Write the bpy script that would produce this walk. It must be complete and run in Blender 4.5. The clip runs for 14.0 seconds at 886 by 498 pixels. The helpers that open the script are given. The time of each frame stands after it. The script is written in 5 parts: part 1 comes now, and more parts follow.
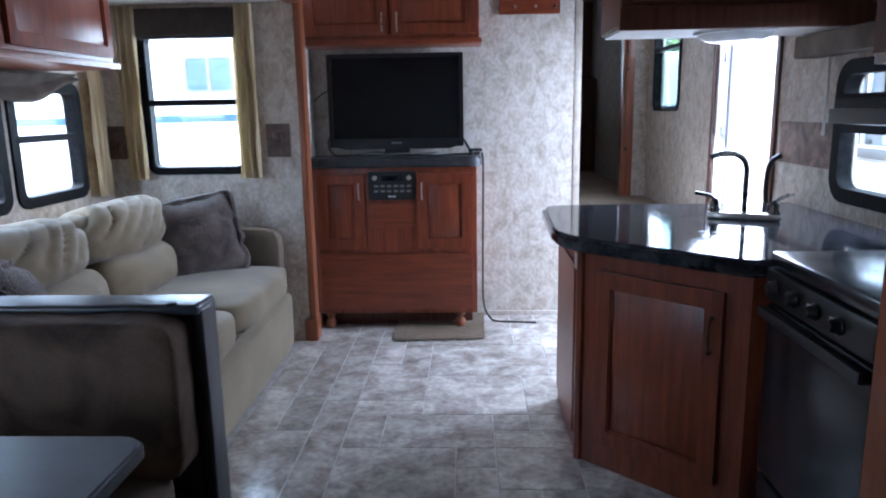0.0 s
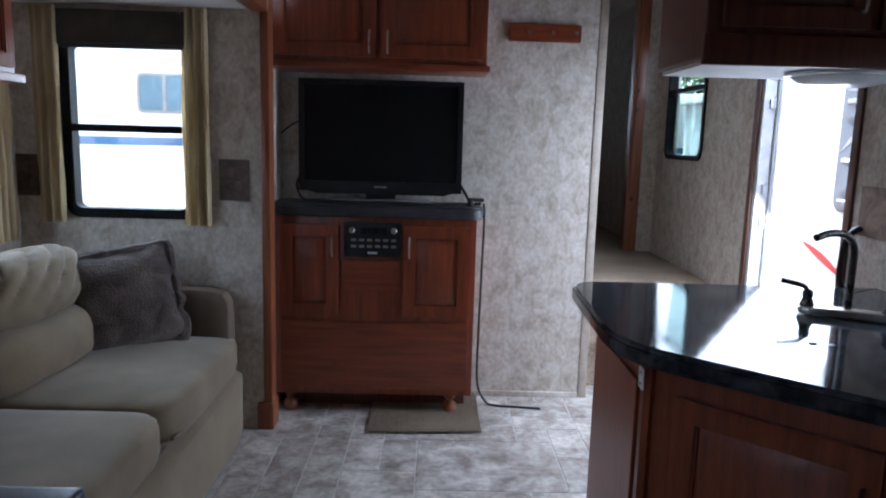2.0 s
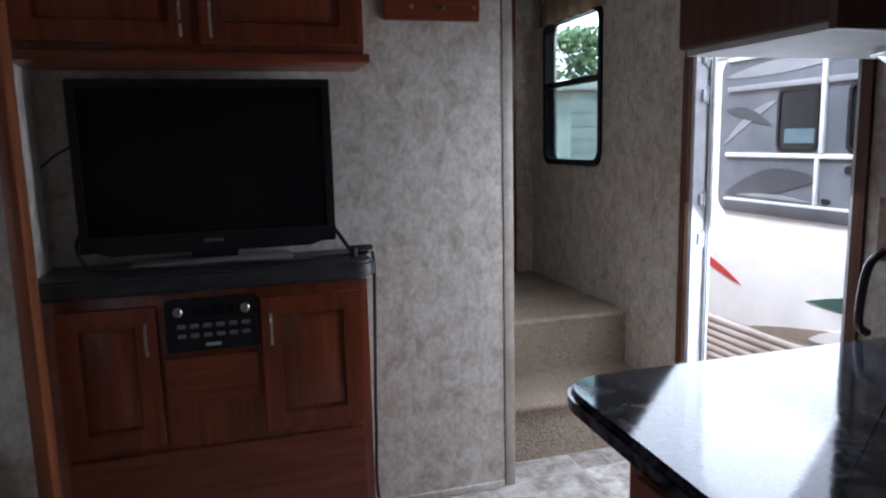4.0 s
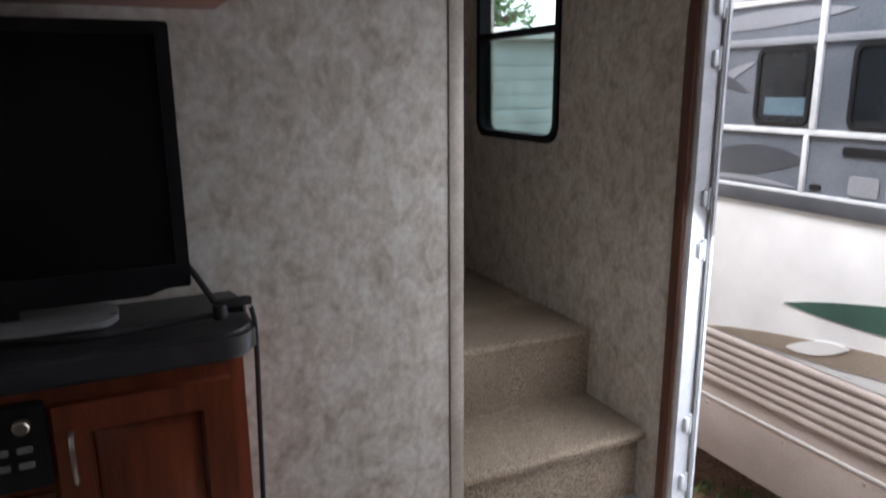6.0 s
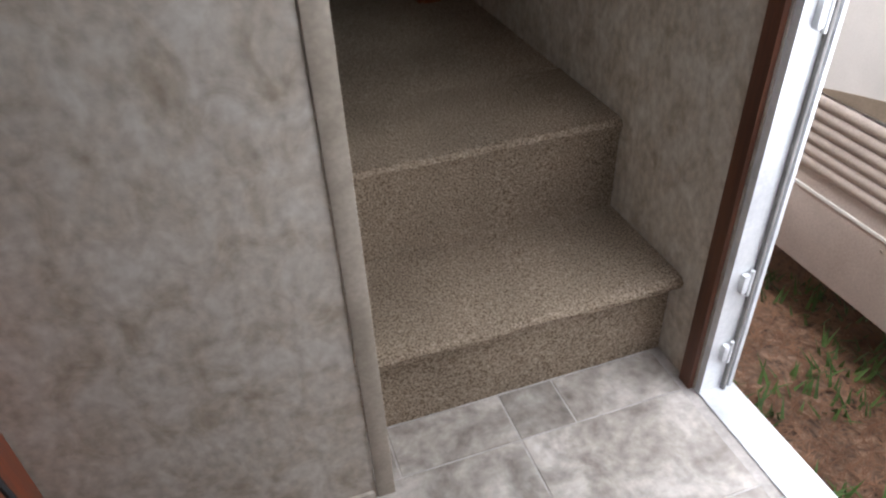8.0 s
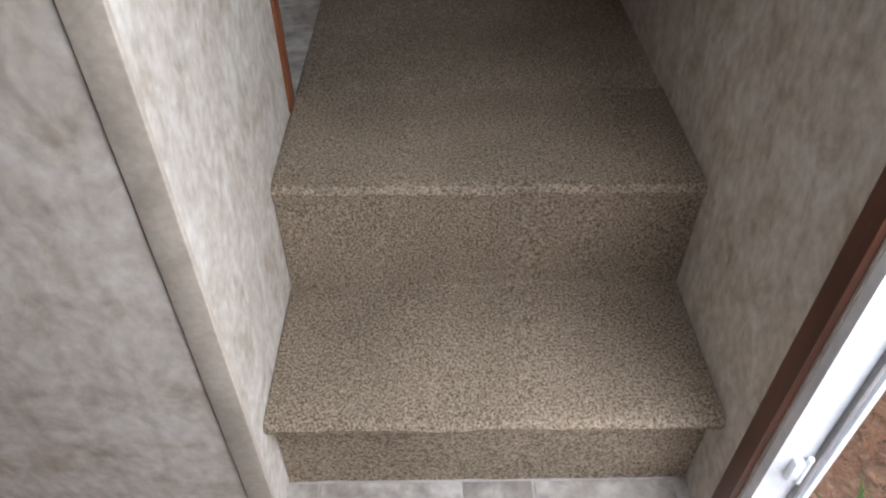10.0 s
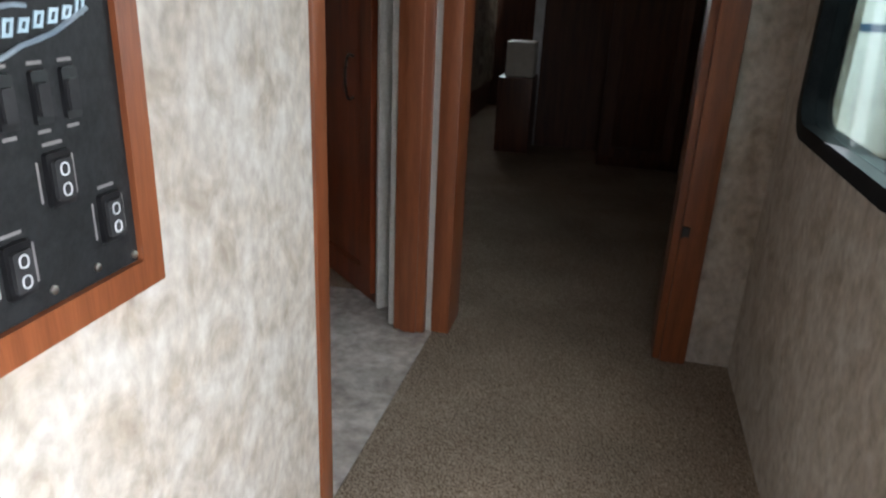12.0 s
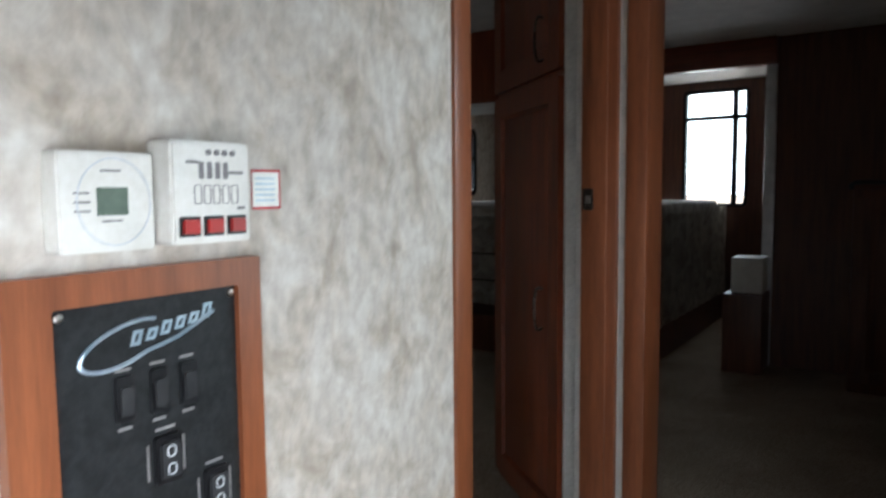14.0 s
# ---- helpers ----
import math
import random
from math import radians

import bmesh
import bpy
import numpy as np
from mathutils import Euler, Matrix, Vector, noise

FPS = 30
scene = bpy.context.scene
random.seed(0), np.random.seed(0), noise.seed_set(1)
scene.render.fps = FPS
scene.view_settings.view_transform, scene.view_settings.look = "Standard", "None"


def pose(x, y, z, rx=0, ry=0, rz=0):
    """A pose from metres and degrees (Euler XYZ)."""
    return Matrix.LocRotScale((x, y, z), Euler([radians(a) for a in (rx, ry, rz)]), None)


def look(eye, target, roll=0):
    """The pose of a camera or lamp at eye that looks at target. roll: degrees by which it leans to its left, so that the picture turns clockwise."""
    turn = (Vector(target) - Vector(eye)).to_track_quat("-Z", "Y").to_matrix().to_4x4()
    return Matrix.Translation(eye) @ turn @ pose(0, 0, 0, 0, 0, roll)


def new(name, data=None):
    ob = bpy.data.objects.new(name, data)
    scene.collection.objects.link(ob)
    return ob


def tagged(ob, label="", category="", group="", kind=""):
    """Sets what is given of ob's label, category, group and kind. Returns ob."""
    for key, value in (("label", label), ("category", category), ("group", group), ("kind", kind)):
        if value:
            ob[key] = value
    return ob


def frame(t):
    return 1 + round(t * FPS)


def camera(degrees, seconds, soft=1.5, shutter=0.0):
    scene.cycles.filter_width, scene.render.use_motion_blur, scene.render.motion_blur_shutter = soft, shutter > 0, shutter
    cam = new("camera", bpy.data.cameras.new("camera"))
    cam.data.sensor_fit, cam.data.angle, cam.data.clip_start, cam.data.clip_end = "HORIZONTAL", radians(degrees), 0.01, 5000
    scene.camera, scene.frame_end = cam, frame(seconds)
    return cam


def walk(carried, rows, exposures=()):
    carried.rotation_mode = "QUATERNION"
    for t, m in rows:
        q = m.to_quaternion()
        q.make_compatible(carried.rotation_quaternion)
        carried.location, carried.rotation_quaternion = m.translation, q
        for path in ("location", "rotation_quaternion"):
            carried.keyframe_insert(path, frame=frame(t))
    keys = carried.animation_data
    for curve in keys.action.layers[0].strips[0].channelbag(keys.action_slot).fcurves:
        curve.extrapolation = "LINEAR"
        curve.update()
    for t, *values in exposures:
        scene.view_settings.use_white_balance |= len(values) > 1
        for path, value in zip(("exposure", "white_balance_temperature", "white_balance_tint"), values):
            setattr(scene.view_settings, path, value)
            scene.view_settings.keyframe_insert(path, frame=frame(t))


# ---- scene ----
cam = camera(64.9, 14.0, soft=2.1, shutter=0.25)
PATH = [
    (0, (0.087, -0.378, 1.301), (0.01, 1.582, 0.908), -1.0),
    (0.5, (0.066, -0.234, 1.298), (0.06, 1.717, 0.861), 0.0),
    (1, (-0.03, -0.039, 1.327), (0.036, 1.924, 0.951), 0.2),
    (1.5, (-0.066, 0.12, 1.339), (-0.072, 2.098, 1.043), 0.9),
    (2, (-0.078, 0.368, 1.352), (-0.048, 2.344, 1.041), 1.6),
    (2.5, (-0.178, 0.605, 1.344), (-0.03, 2.567, 0.988), 0.6),
    (3, (-0.271, 0.813, 1.375), (0.111, 2.741, 1.006), -0.8),
    (3.2, (-0.279, 0.92, 1.383), (0.123, 2.843, 1.009), -1.3),
    (5.5, (-0.12, 2.175, 1.49), (0.746, 3.973, 1.362), -0.5),
    (6, (-0.055, 2.294, 1.501), (0.76, 4.062, 1.043), -0.4),
    (6.5, (-0.053, 2.577, 1.47), (0.871, 4.178, 0.706), -1.8),
    (7, (0.045, 2.763, 1.418), (0.877, 4.323, 0.484), -1.5),
    (7.5, (0.269, 2.94, 1.395), (1.053, 4.482, 0.39), 1.7),
    (7.7, (0.417, 2.961, 1.404), (1.036, 4.507, 0.296), -1.4),
    (10, (1.045, 3.357, 1.382), (1.06, 4.827, 0.026), -0.2),
    (10.5, (1.072, 3.417, 1.429), (1.033, 5.028, 0.244), -0.3),
    (11, (1.096, 3.543, 1.454), (0.993, 5.271, 0.451), 1.7),
    (11.5, (1.11, 3.647, 1.495), (0.907, 5.443, 0.638), 1.9),
    (12, (1.179, 3.699, 1.537), (0.745, 5.518, 0.828), 2.6),
    (12.5, (1.241, 3.759, 1.563), (0.601, 5.593, 1.086), 2.1),
    (13, (1.34, 3.781, 1.614), (0.55, 5.609, 1.431), 1.0),
    (13.5, (1.348, 3.773, 1.647), (0.439, 5.555, 1.688), -0.9),
    (14, (1.315, 3.776, 1.624), (0.213, 5.437, 1.462), -0.5),
]
EXPOSURES = [
    (0, 1.95, 5000, 13), (1.0, 1.6, 5050, 13), (1.5, 1.35, 5150, 13), (2.5, 0.9, 5400, 14), (3.2, 0.65, 5450, 14), (5.5, 0.25, 5900, 14),
    (7, 0.1, 6200, 15), (7.7, 0.1, 6300, 15), (10, 0.62, 6100, 14), (11, 0.85, 6200, 12), (12.5, 1.5, 6100, 11), (13, 1.7, 6000, 10), (13.5, 1.55, 5950, 10), (14, 1.15, 5900, 9),
]
walk(cam, [(t, look(eye, target, roll)) for t, eye, target, roll in PATH], EXPOSURES)

# ---- light ----
world = bpy.data.worlds.new("sky_world")
scene.world = world
world.use_nodes = True
wn = world.node_tree.nodes
sky = wn.new("ShaderNodeTexSky")
sky.sky_type, sky.sun_disc = "NISHITA", False
sky.sun_elevation, sky.sun_rotation = radians(66), radians(280)
sky.air_density, sky.dust_density = 1.0, 3.0
cloud = wn.new("ShaderNodeMix")
cloud.data_type = "RGBA"
cloud.inputs[0].default_value = 0.6
cloud.inputs[7].default_value = (29.0, 29.4, 30.0, 1)
world.node_tree.links.new(sky.outputs[0], cloud.inputs[6])
world.node_tree.links.new(cloud.outputs[2], wn["Background"].inputs[0])
wn["Background"].inputs[1].default_value = 0.15
SUN = 5.0


def lamp_sun():
    d = bpy.data.lights.new("sun", "SUN")
    d.energy, d.angle, d.color = SUN, radians(20), (1.0, 0.96, 0.9)
    o = new("sun", d)
    el, az = radians(66), radians(170)
    way = Vector((math.cos(el) * math.cos(az), math.cos(el) * math.sin(az), math.sin(el)))
    o.matrix_world = look(way * 30, (0, 0, 0))


def window_light(name, at, towards, w, h, watts, color=(0.93, 0.97, 1.0)):
    d = bpy.data.lights.new(name, "AREA")
    d.shape, d.size, d.size_y, d.energy, d.color = "RECTANGLE", w, h, watts, color
    o = new(name, d)
    o.matrix_world = look(at, towards)


lamp_sun()
window_light("daylight_door", (1.72, 3.52, 1.0), (0.5, 3.42, 0.0), 0.75, 1.7, 19)
window_light("daylight_hall_window", (1.66, 5.0, 1.66), (0.72, 4.55, 1.75), 0.5, 0.75, 2.3)
window_light("daylight_slide_end", (-1.41, 3.56, 1.35), (-1.41, 0, 1.1), 0.5, 0.65, 2.2)
window_light("daylight_sofa", (-2.02, 2.0, 1.2), (0, 2.0, 0.9), 1.6, 0.45, 0.5)
window_light("daylight_kitchen", (1.66, 2.1, 1.2), (0, 2.1, 0.9), 0.7, 0.3, 0.6)
window_light("daylight_bedroom", (-0.06, 9.98, 1.9), (0.2, 5, 1.6), 0.4, 0.8, 2)
window_light("daylight_bed_side", (-2.12, 9.02, 1.9), (0, 8.2, 1.3), 0.5, 0.5, 1.6)
window_light("daylight_dinette", (-2.02, -0.5, 1.2), (0, -0.5, 0.9), 1.2, 0.5, 0.4)

# ---- materials ----
MATS = {}


def node_mat(name, a, b, rough=0.6, metal=0.0, scale=8.0, stretch=(1, 1, 1), lo=0.35, hi=0.65, bump=0.1, fine=120.0, c=None,
             coat=0.0, vary=0.0, detail=6.0, spec=0.5, fine_mix=0.25, sheen=0.0, distort=0.0, rug=0.5, worn=0.1):
    m = bpy.data.materials.new(name)
    m.use_nodes = True
    nt = m.node_tree
    n, l = nt.nodes, nt.links
    p = n["Principled BSDF"]
    tc, mp = n.new("ShaderNodeTexCoord"), n.new("ShaderNodeMapping")
    mp.inputs["Scale"].default_value = stretch
    info = n.new("ShaderNodeObjectInfo")
    shift = n.new("ShaderNodeVectorMath")
    shift.operation = "MULTIPLY_ADD"
    shift.inputs[1].default_value = (7.3, 5.1, 3.7)
    comb = n.new("ShaderNodeCombineXYZ")
    for i in range(3):
        l.new(info.outputs["Random"], comb.inputs[i])
    l.new(comb.outputs[0], shift.inputs[0])
    l.new(tc.outputs["Object"], shift.inputs[2])
    if vary:
        l.new(shift.outputs[0], mp.inputs["Vector"])
    else:
        l.new(tc.outputs["Object"], mp.inputs["Vector"])
    n1, n2 = n.new("ShaderNodeTexNoise"), n.new("ShaderNodeTexNoise")
    n1.inputs["Scale"].default_value, n1.inputs["Detail"].default_value = scale, detail
    n1.inputs["Roughness"].default_value = rug
    n1.inputs["Distortion"].default_value = distort
    n2.inputs["Scale"].default_value, n2.inputs["Detail"].default_value = fine, 3.0
    for q in (n1, n2):
        l.new(mp.outputs[0], q.inputs["Vector"])
    ramp = n.new("ShaderNodeValToRGB")
    e = ramp.color_ramp.elements
    e[0].position, e[0].color = lo, (*a, 1)
    e[1].position, e[1].color = hi, (*b, 1)
    if c:
        k = e.new((lo + hi) / 2)
        k.color = (*c, 1)
    l.new(n1.outputs["Fac"], ramp.inputs[0])
    mix = n.new("ShaderNodeMix")
    mix.data_type, mix.blend_type = "RGBA", "OVERLAY"
    mix.inputs[0].default_value = fine_mix
    l.new(ramp.outputs[0], mix.inputs[6])
    l.new(n2.outputs["Fac"], mix.inputs[7])
    out = mix.outputs[2]
    if vary:
        hsv = n.new("ShaderNodeHueSaturation")
        mr = n.new("ShaderNodeMapRange")
        mr.inputs["To Min"].default_value, mr.inputs["To Max"].default_value = 1 - vary, 1 + vary
        l.new(info.outputs["Random"], mr.inputs["Value"])
        l.new(mr.outputs[0], hsv.inputs["Value"])
        l.new(out, hsv.inputs["Color"])
        out = hsv.outputs[0]
    n3, mr3, hsv3 = n.new("ShaderNodeTexNoise"), n.new("ShaderNodeMapRange"), n.new("ShaderNodeHueSaturation")
    n3.inputs["Scale"].default_value, n3.inputs["Detail"].default_value = 3.1, 4.0
    l.new(tc.outputs["Object"], n3.inputs["Vector"])
    mr3.inputs["From Min"].default_value, mr3.inputs["From Max"].default_value = 0.3, 0.7
    mr3.inputs["To Min"].default_value, mr3.inputs["To Max"].default_value = 1 - worn, 1 + worn * 0.6
    l.new(n3.outputs["Fac"], mr3.inputs["Value"])
    l.new(mr3.outputs[0], hsv3.inputs["Value"])
    l.new(out, hsv3.inputs["Color"])
    l.new(hsv3.outputs[0], p.inputs["Base Color"])
    rr = n.new("ShaderNodeMapRange")
    rr.inputs["To Min"].default_value, rr.inputs["To Max"].default_value = max(0.02, rough - 0.07), min(1, rough + 0.07)
    l.new(n1.outputs["Fac"], rr.inputs["Value"])
    l.new(rr.outputs[0], p.inputs["Roughness"])
    p.inputs["Metallic"].default_value = metal
    p.inputs["Specular IOR Level"].default_value = spec
    p.inputs["Coat Weight"].default_value = coat
    p.inputs["Coat Roughness"].default_value = 0.25
    p.inputs["Sheen Weight"].default_value = sheen
    if bump:
        bp = n.new("ShaderNodeBump")
        bp.inputs["Strength"].default_value, bp.inputs["Distance"].default_value = bump, 0.01
        l.new(n2.outputs["Fac"], bp.inputs["Height"])
        l.new(bp.outputs[0], p.inputs["Normal"])
    MATS[name] = m
    return m


def glass_mat(name, tint=(0.9, 0.95, 0.95)):
    m = bpy.data.materials.new(name)
    m.use_nodes = True
    n, l = m.node_tree.nodes, m.node_tree.links
    n.remove(n["Principled BSDF"])
    tr, gl, mx = n.new("ShaderNodeBsdfTransparent"), n.new("ShaderNodeBsdfGlossy"), n.new("ShaderNodeMixShader")
    tr.inputs[0].default_value = (*tint, 1)
    gl.inputs["Roughness"].default_value = 0.03
    mx.inputs[0].default_value = 0.05
    l.new(tr.outputs[0], mx.inputs[1])
    l.new(gl.outputs[0], mx.inputs[2])
    l.new(mx.outputs[0], n["Material Output"].inputs[0])
    return m


WALL = node_mat("wallpaper", (0.365, 0.305, 0.238), (0.57, 0.53, 0.472), 0.6, scale=13, stretch=(1.1, 1.1, 0.85), lo=0.32, hi=0.62, c=(0.48, 0.426, 0.36), bump=0.012, fine=46, distort=0.6, detail=7, fine_mix=0.45, rug=0.6, worn=0.07)
BORDER = node_mat("wall_border", (0.10, 0.06, 0.045), (0.28, 0.19, 0.14), 0.6, scale=11, bump=0.02, fine=60, distort=1.0)
PLAQUE = node_mat("embossed_plaque", (0.045, 0.028, 0.022), (0.13, 0.085, 0.065), 0.55, scale=16, bump=0.05, fine=60, distort=1.0)
WOOD = node_mat("cherry_wood", (0.125, 0.025, 0.009), (0.235, 0.054, 0.018), 0.36, scale=5, stretch=(9, 9, 0.7), lo=0.3, hi=0.7, bump=0.03, fine=40, coat=0.25, fine_mix=0.3)
WOODH = node_mat("cherry_wood_level", (0.125, 0.025, 0.009), (0.235, 0.054, 0.018), 0.36, scale=5, stretch=(0.7, 9, 9), lo=0.3, hi=0.7, bump=0.03, fine=40, coat=0.25, fine_mix=0.3)
TRIM = node_mat("orange_wood_trim", (0.16, 0.045, 0.016), (0.26, 0.080, 0.028), 0.4, scale=5, stretch=(9, 9, 0.7), lo=0.3, hi=0.7, bump=0.02, fine=40, coat=0.2)
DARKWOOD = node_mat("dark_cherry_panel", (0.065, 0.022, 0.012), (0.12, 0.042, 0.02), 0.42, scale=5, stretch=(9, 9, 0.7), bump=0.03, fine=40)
CARPET = node_mat("carpet", (0.165, 0.116, 0.074), (0.62, 0.505, 0.385), 0.97, scale=200, lo=0.35, hi=0.65, bump=1.0, fine=330, detail=4, spec=0.1, fine_mix=0.7, worn=0.22, rug=0.6)
TILE = node_mat("vinyl_stone_tile", (0.23, 0.20, 0.178), (0.62, 0.58, 0.535), 0.2, scale=7, lo=0.3, hi=0.68, c=(0.41, 0.37, 0.33), bump=0.03, fine=38, vary=0.15, distort=0.5, detail=8, rug=0.6, fine_mix=0.5)
GROUT = node_mat("grout", (0.36, 0.33, 0.30), (0.54, 0.50, 0.47), 0.5, scale=20, bump=0.1)
CEIL = node_mat("ceiling_white", (0.66, 0.65, 0.62), (0.74, 0.73, 0.70), 0.7, scale=12, bump=0.06, fine=90)
STONE = node_mat("dark_laminate", (0.016, 0.017, 0.022), (0.07, 0.07, 0.082), 0.06, scale=14, lo=0.4, hi=0.7, bump=0.01, fine=80, distort=1.2, spec=0.3)
STONE2 = node_mat("charcoal_laminate", (0.014, 0.014, 0.016), (0.035, 0.034, 0.036), 0.42, scale=18, bump=0.02)
SOFA = node_mat("beige_microfibre", (0.155, 0.118, 0.07), (0.215, 0.168, 0.105), 0.9, scale=5, bump=0.12, fine=260, sheen=0.3, spec=0.2)
SOFAD = node_mat("brown_microfibre", (0.11, 0.085, 0.06), (0.15, 0.115, 0.085), 0.9, scale=6, bump=0.12, fine=260, spec=0.2)
PILLOW = node_mat("brown_plush", (0.045, 0.032, 0.027), (0.13, 0.10, 0.085), 0.95, scale=9, bump=0.8, fine=140, sheen=0.4, spec=0.1, distort=0.7)
DINETTE = node_mat("brown_upholstery", (0.055, 0.038, 0.028), (0.15, 0.105, 0.075), 0.9, scale=7, bump=0.3, fine=180, spec=0.15, distort=0.5)
BLACKV = node_mat("black_vinyl", (0.014, 0.017, 0.022), (0.026, 0.031, 0.040), 0.34, scale=20, bump=0.02)
BLACK = node_mat("black_plastic", (0.005, 0.005, 0.006), (0.010, 0.010, 0.011), 0.35, scale=30, bump=0.03)
SCREEN = node_mat("tv_screen", (0.004, 0.004, 0.005), (0.006, 0.006, 0.007), 0.12, scale=3, bump=0)
ENAMEL = node_mat("black_enamel", (0.008, 0.009, 0.012), (0.016, 0.018, 0.022), 0.2, scale=10, bump=0.01)
STEEL = node_mat("brushed_nickel", (0.42, 0.39, 0.35), (0.55, 0.51, 0.46), 0.3, 1.0, scale=40, bump=0.02)
BRONZE = node_mat("dark_bronze", (0.05, 0.042, 0.036), (0.10, 0.085, 0.075), 0.28, 0.9, scale=30, bump=0.02)
CURTAIN = node_mat("gold_curtain", (0.56, 0.44, 0.25), (0.76, 0.65, 0.44), 0.85, scale=6, stretch=(3, 3, 0.5), bump=0.1, fine=200, spec=0.2)
VALANCE = node_mat("taupe_valance", (0.13, 0.105, 0.085), (0.20, 0.165, 0.135), 0.9, scale=8, bump=0.15, fine=200, spec=0.2)
STRIPE = node_mat("striped_valance", (0.14, 0.085, 0.05), (0.40, 0.32, 0.215), 0.9, scale=3, stretch=(1, 4, 0.1), lo=0.38, hi=0.43, bump=0.1, fine=150, spec=0.2)
SHADE = node_mat("roller_shade_dark", (0.028, 0.02, 0.016), (0.05, 0.037, 0.03), 0.9, scale=12, bump=0.1, fine=160)
WHITEP = node_mat("white_plastic", (0.66, 0.64, 0.58), (0.74, 0.72, 0.66), 0.4, scale=20, bump=0.02)
ALU = node_mat("white_aluminium", (0.62, 0.64, 0.66), (0.74, 0.76, 0.78), 0.35, 0.2, scale=15, bump=0.03)
RED = node_mat("red_rocker", (0.26, 0.008, 0.006), (0.42, 0.014, 0.010), 0.3, scale=20, bump=0)
REDP = node_mat("red_print", (0.4, 0.03, 0.04), (0.5, 0.05, 0.06), 0.6, scale=20, bump=0)
INK = node_mat("grey_ink", (0.18, 0.17, 0.17), (0.24, 0.23, 0.22), 0.6, scale=20, bump=0)
PALE = node_mat("pale_print", (0.50, 0.52, 0.53), (0.62, 0.64, 0.65), 0.5, scale=20, bump=0)
LCD = node_mat("lcd", (0.10, 0.14, 0.11), (0.14, 0.18, 0.14), 0.2, scale=20, bump=0)
PANELB = node_mat("charcoal_panel", (0.012, 0.0125, 0.013), (0.02, 0.021, 0.022), 0.5, scale=60, bump=0.08, spec=0.25)
LOGO = node_mat("logo_blue_grey", (0.28, 0.38, 0.46), (0.46, 0.55, 0.62), 0.3, 0.5, scale=20, bump=0)
BED = node_mat("bedspread", (0.26, 0.225, 0.18), (0.52, 0.47, 0.40), 0.9, scale=9, bump=0.3, fine=120, distort=1.0)
BEDW = node_mat("white_sheet", (0.55, 0.54, 0.52), (0.66, 0.65, 0.63), 0.9, scale=8, bump=0.1)
RVW = node_mat("white_fibreglass", (0.74, 0.74, 0.73), (0.82, 0.82, 0.81), 0.3, scale=2, bump=0.01)
RVT = node_mat("tan_ribbed_metal", (0.42, 0.36, 0.32), (0.50, 0.44, 0.40), 0.45, scale=3, bump=0.02)
RVG = node_mat("grey_fibreglass", (0.045, 0.05, 0.06), (0.085, 0.09, 0.10), 0.35, scale=2, bump=0.01)
RVL = node_mat("light_grey_graphic", (0.20, 0.21, 0.23), (0.28, 0.29, 0.31), 0.35, scale=2, bump=0.01)
RVG2 = node_mat("slate_fibreglass", (0.10, 0.115, 0.135), (0.16, 0.175, 0.20), 0.25, scale=2, bump=0.01)
BLUEST = node_mat("blue_stripe", (0.03, 0.08, 0.17), (0.06, 0.14, 0.26), 0.35, scale=1.5, bump=0)
GREEN = node_mat("green_graphic", (0.03, 0.075, 0.06), (0.05, 0.11, 0.085), 0.35, scale=3, bump=0)
TANG = node_mat("tan_graphic", (0.28, 0.23, 0.18), (0.36, 0.30, 0.24), 0.35, scale=3, bump=0)
RVRED = node_mat("red_graphic", (0.42, 0.03, 0.03), (0.52, 0.05, 0.05), 0.35, scale=3, bump=0)
DARKGL = node_mat("tinted_glass", (0.008, 0.010, 0.012), (0.016, 0.02, 0.024), 0.06, scale=3, bump=0)
SOIL = node_mat("soil_with_pine_straw", (0.12, 0.075, 0.05), (0.44, 0.28, 0.19), 0.95, scale=14, lo=0.35, hi=0.7, bump=0.8, fine=60, distort=1.5)
GRASS = node_mat("grass_blades", (0.045, 0.09, 0.02), (0.11, 0.19, 0.045), 0.7, scale=5, bump=0.1)
STRAW = node_mat("pine_straw", (0.20, 0.10, 0.055), (0.36, 0.20, 0.12), 0.85, scale=9, bump=0.1)
LEAF = node_mat("tree_leaf", (0.035, 0.085, 0.02), (0.09, 0.17, 0.045), 0.6, scale=1.5, bump=0.1)
BARK = node_mat("bark", (0.07, 0.05, 0.035), (0.14, 0.10, 0.075), 0.9, scale=6, stretch=(4, 4, 0.6), bump=0.6)
RUBBER = node_mat("dark_rubber", (0.012, 0.012, 0.013), (0.025, 0.025, 0.026), 0.7, scale=30, bump=0.05)
FRAMEB = node_mat("black_window_frame", (0.006, 0.006, 0.007), (0.013, 0.013, 0.014), 0.5, scale=30, bump=0.03, spec=0.05)
PALEGL = node_mat("pale_sky_glass", (0.07, 0.12, 0.15), (0.12, 0.18, 0.22), 0.12, scale=3, bump=0)
GLASS = glass_mat("window_glass")
TINTED = glass_mat("tinted_sash_glass", (0.48, 0.56, 0.54))
FROST = node_mat("milky_lens", (0.60, 0.62, 0.64), (0.70, 0.72, 0.74), 0.25, scale=10, bump=0.02)
SIDING = node_mat("pale_siding", (0.50, 0.54, 0.54), (0.60, 0.64, 0.64), 0.6, scale=3, bump=0.02)

# ---- building helpers ----
ORG = {}


def thing(name, base, label, category, group="", kind=""):
    o = new(name)
    o.empty_display_size = 0.1
    o.location = base
    ORG[o] = Vector(base)
    return tagged(o, label, category, group, kind)


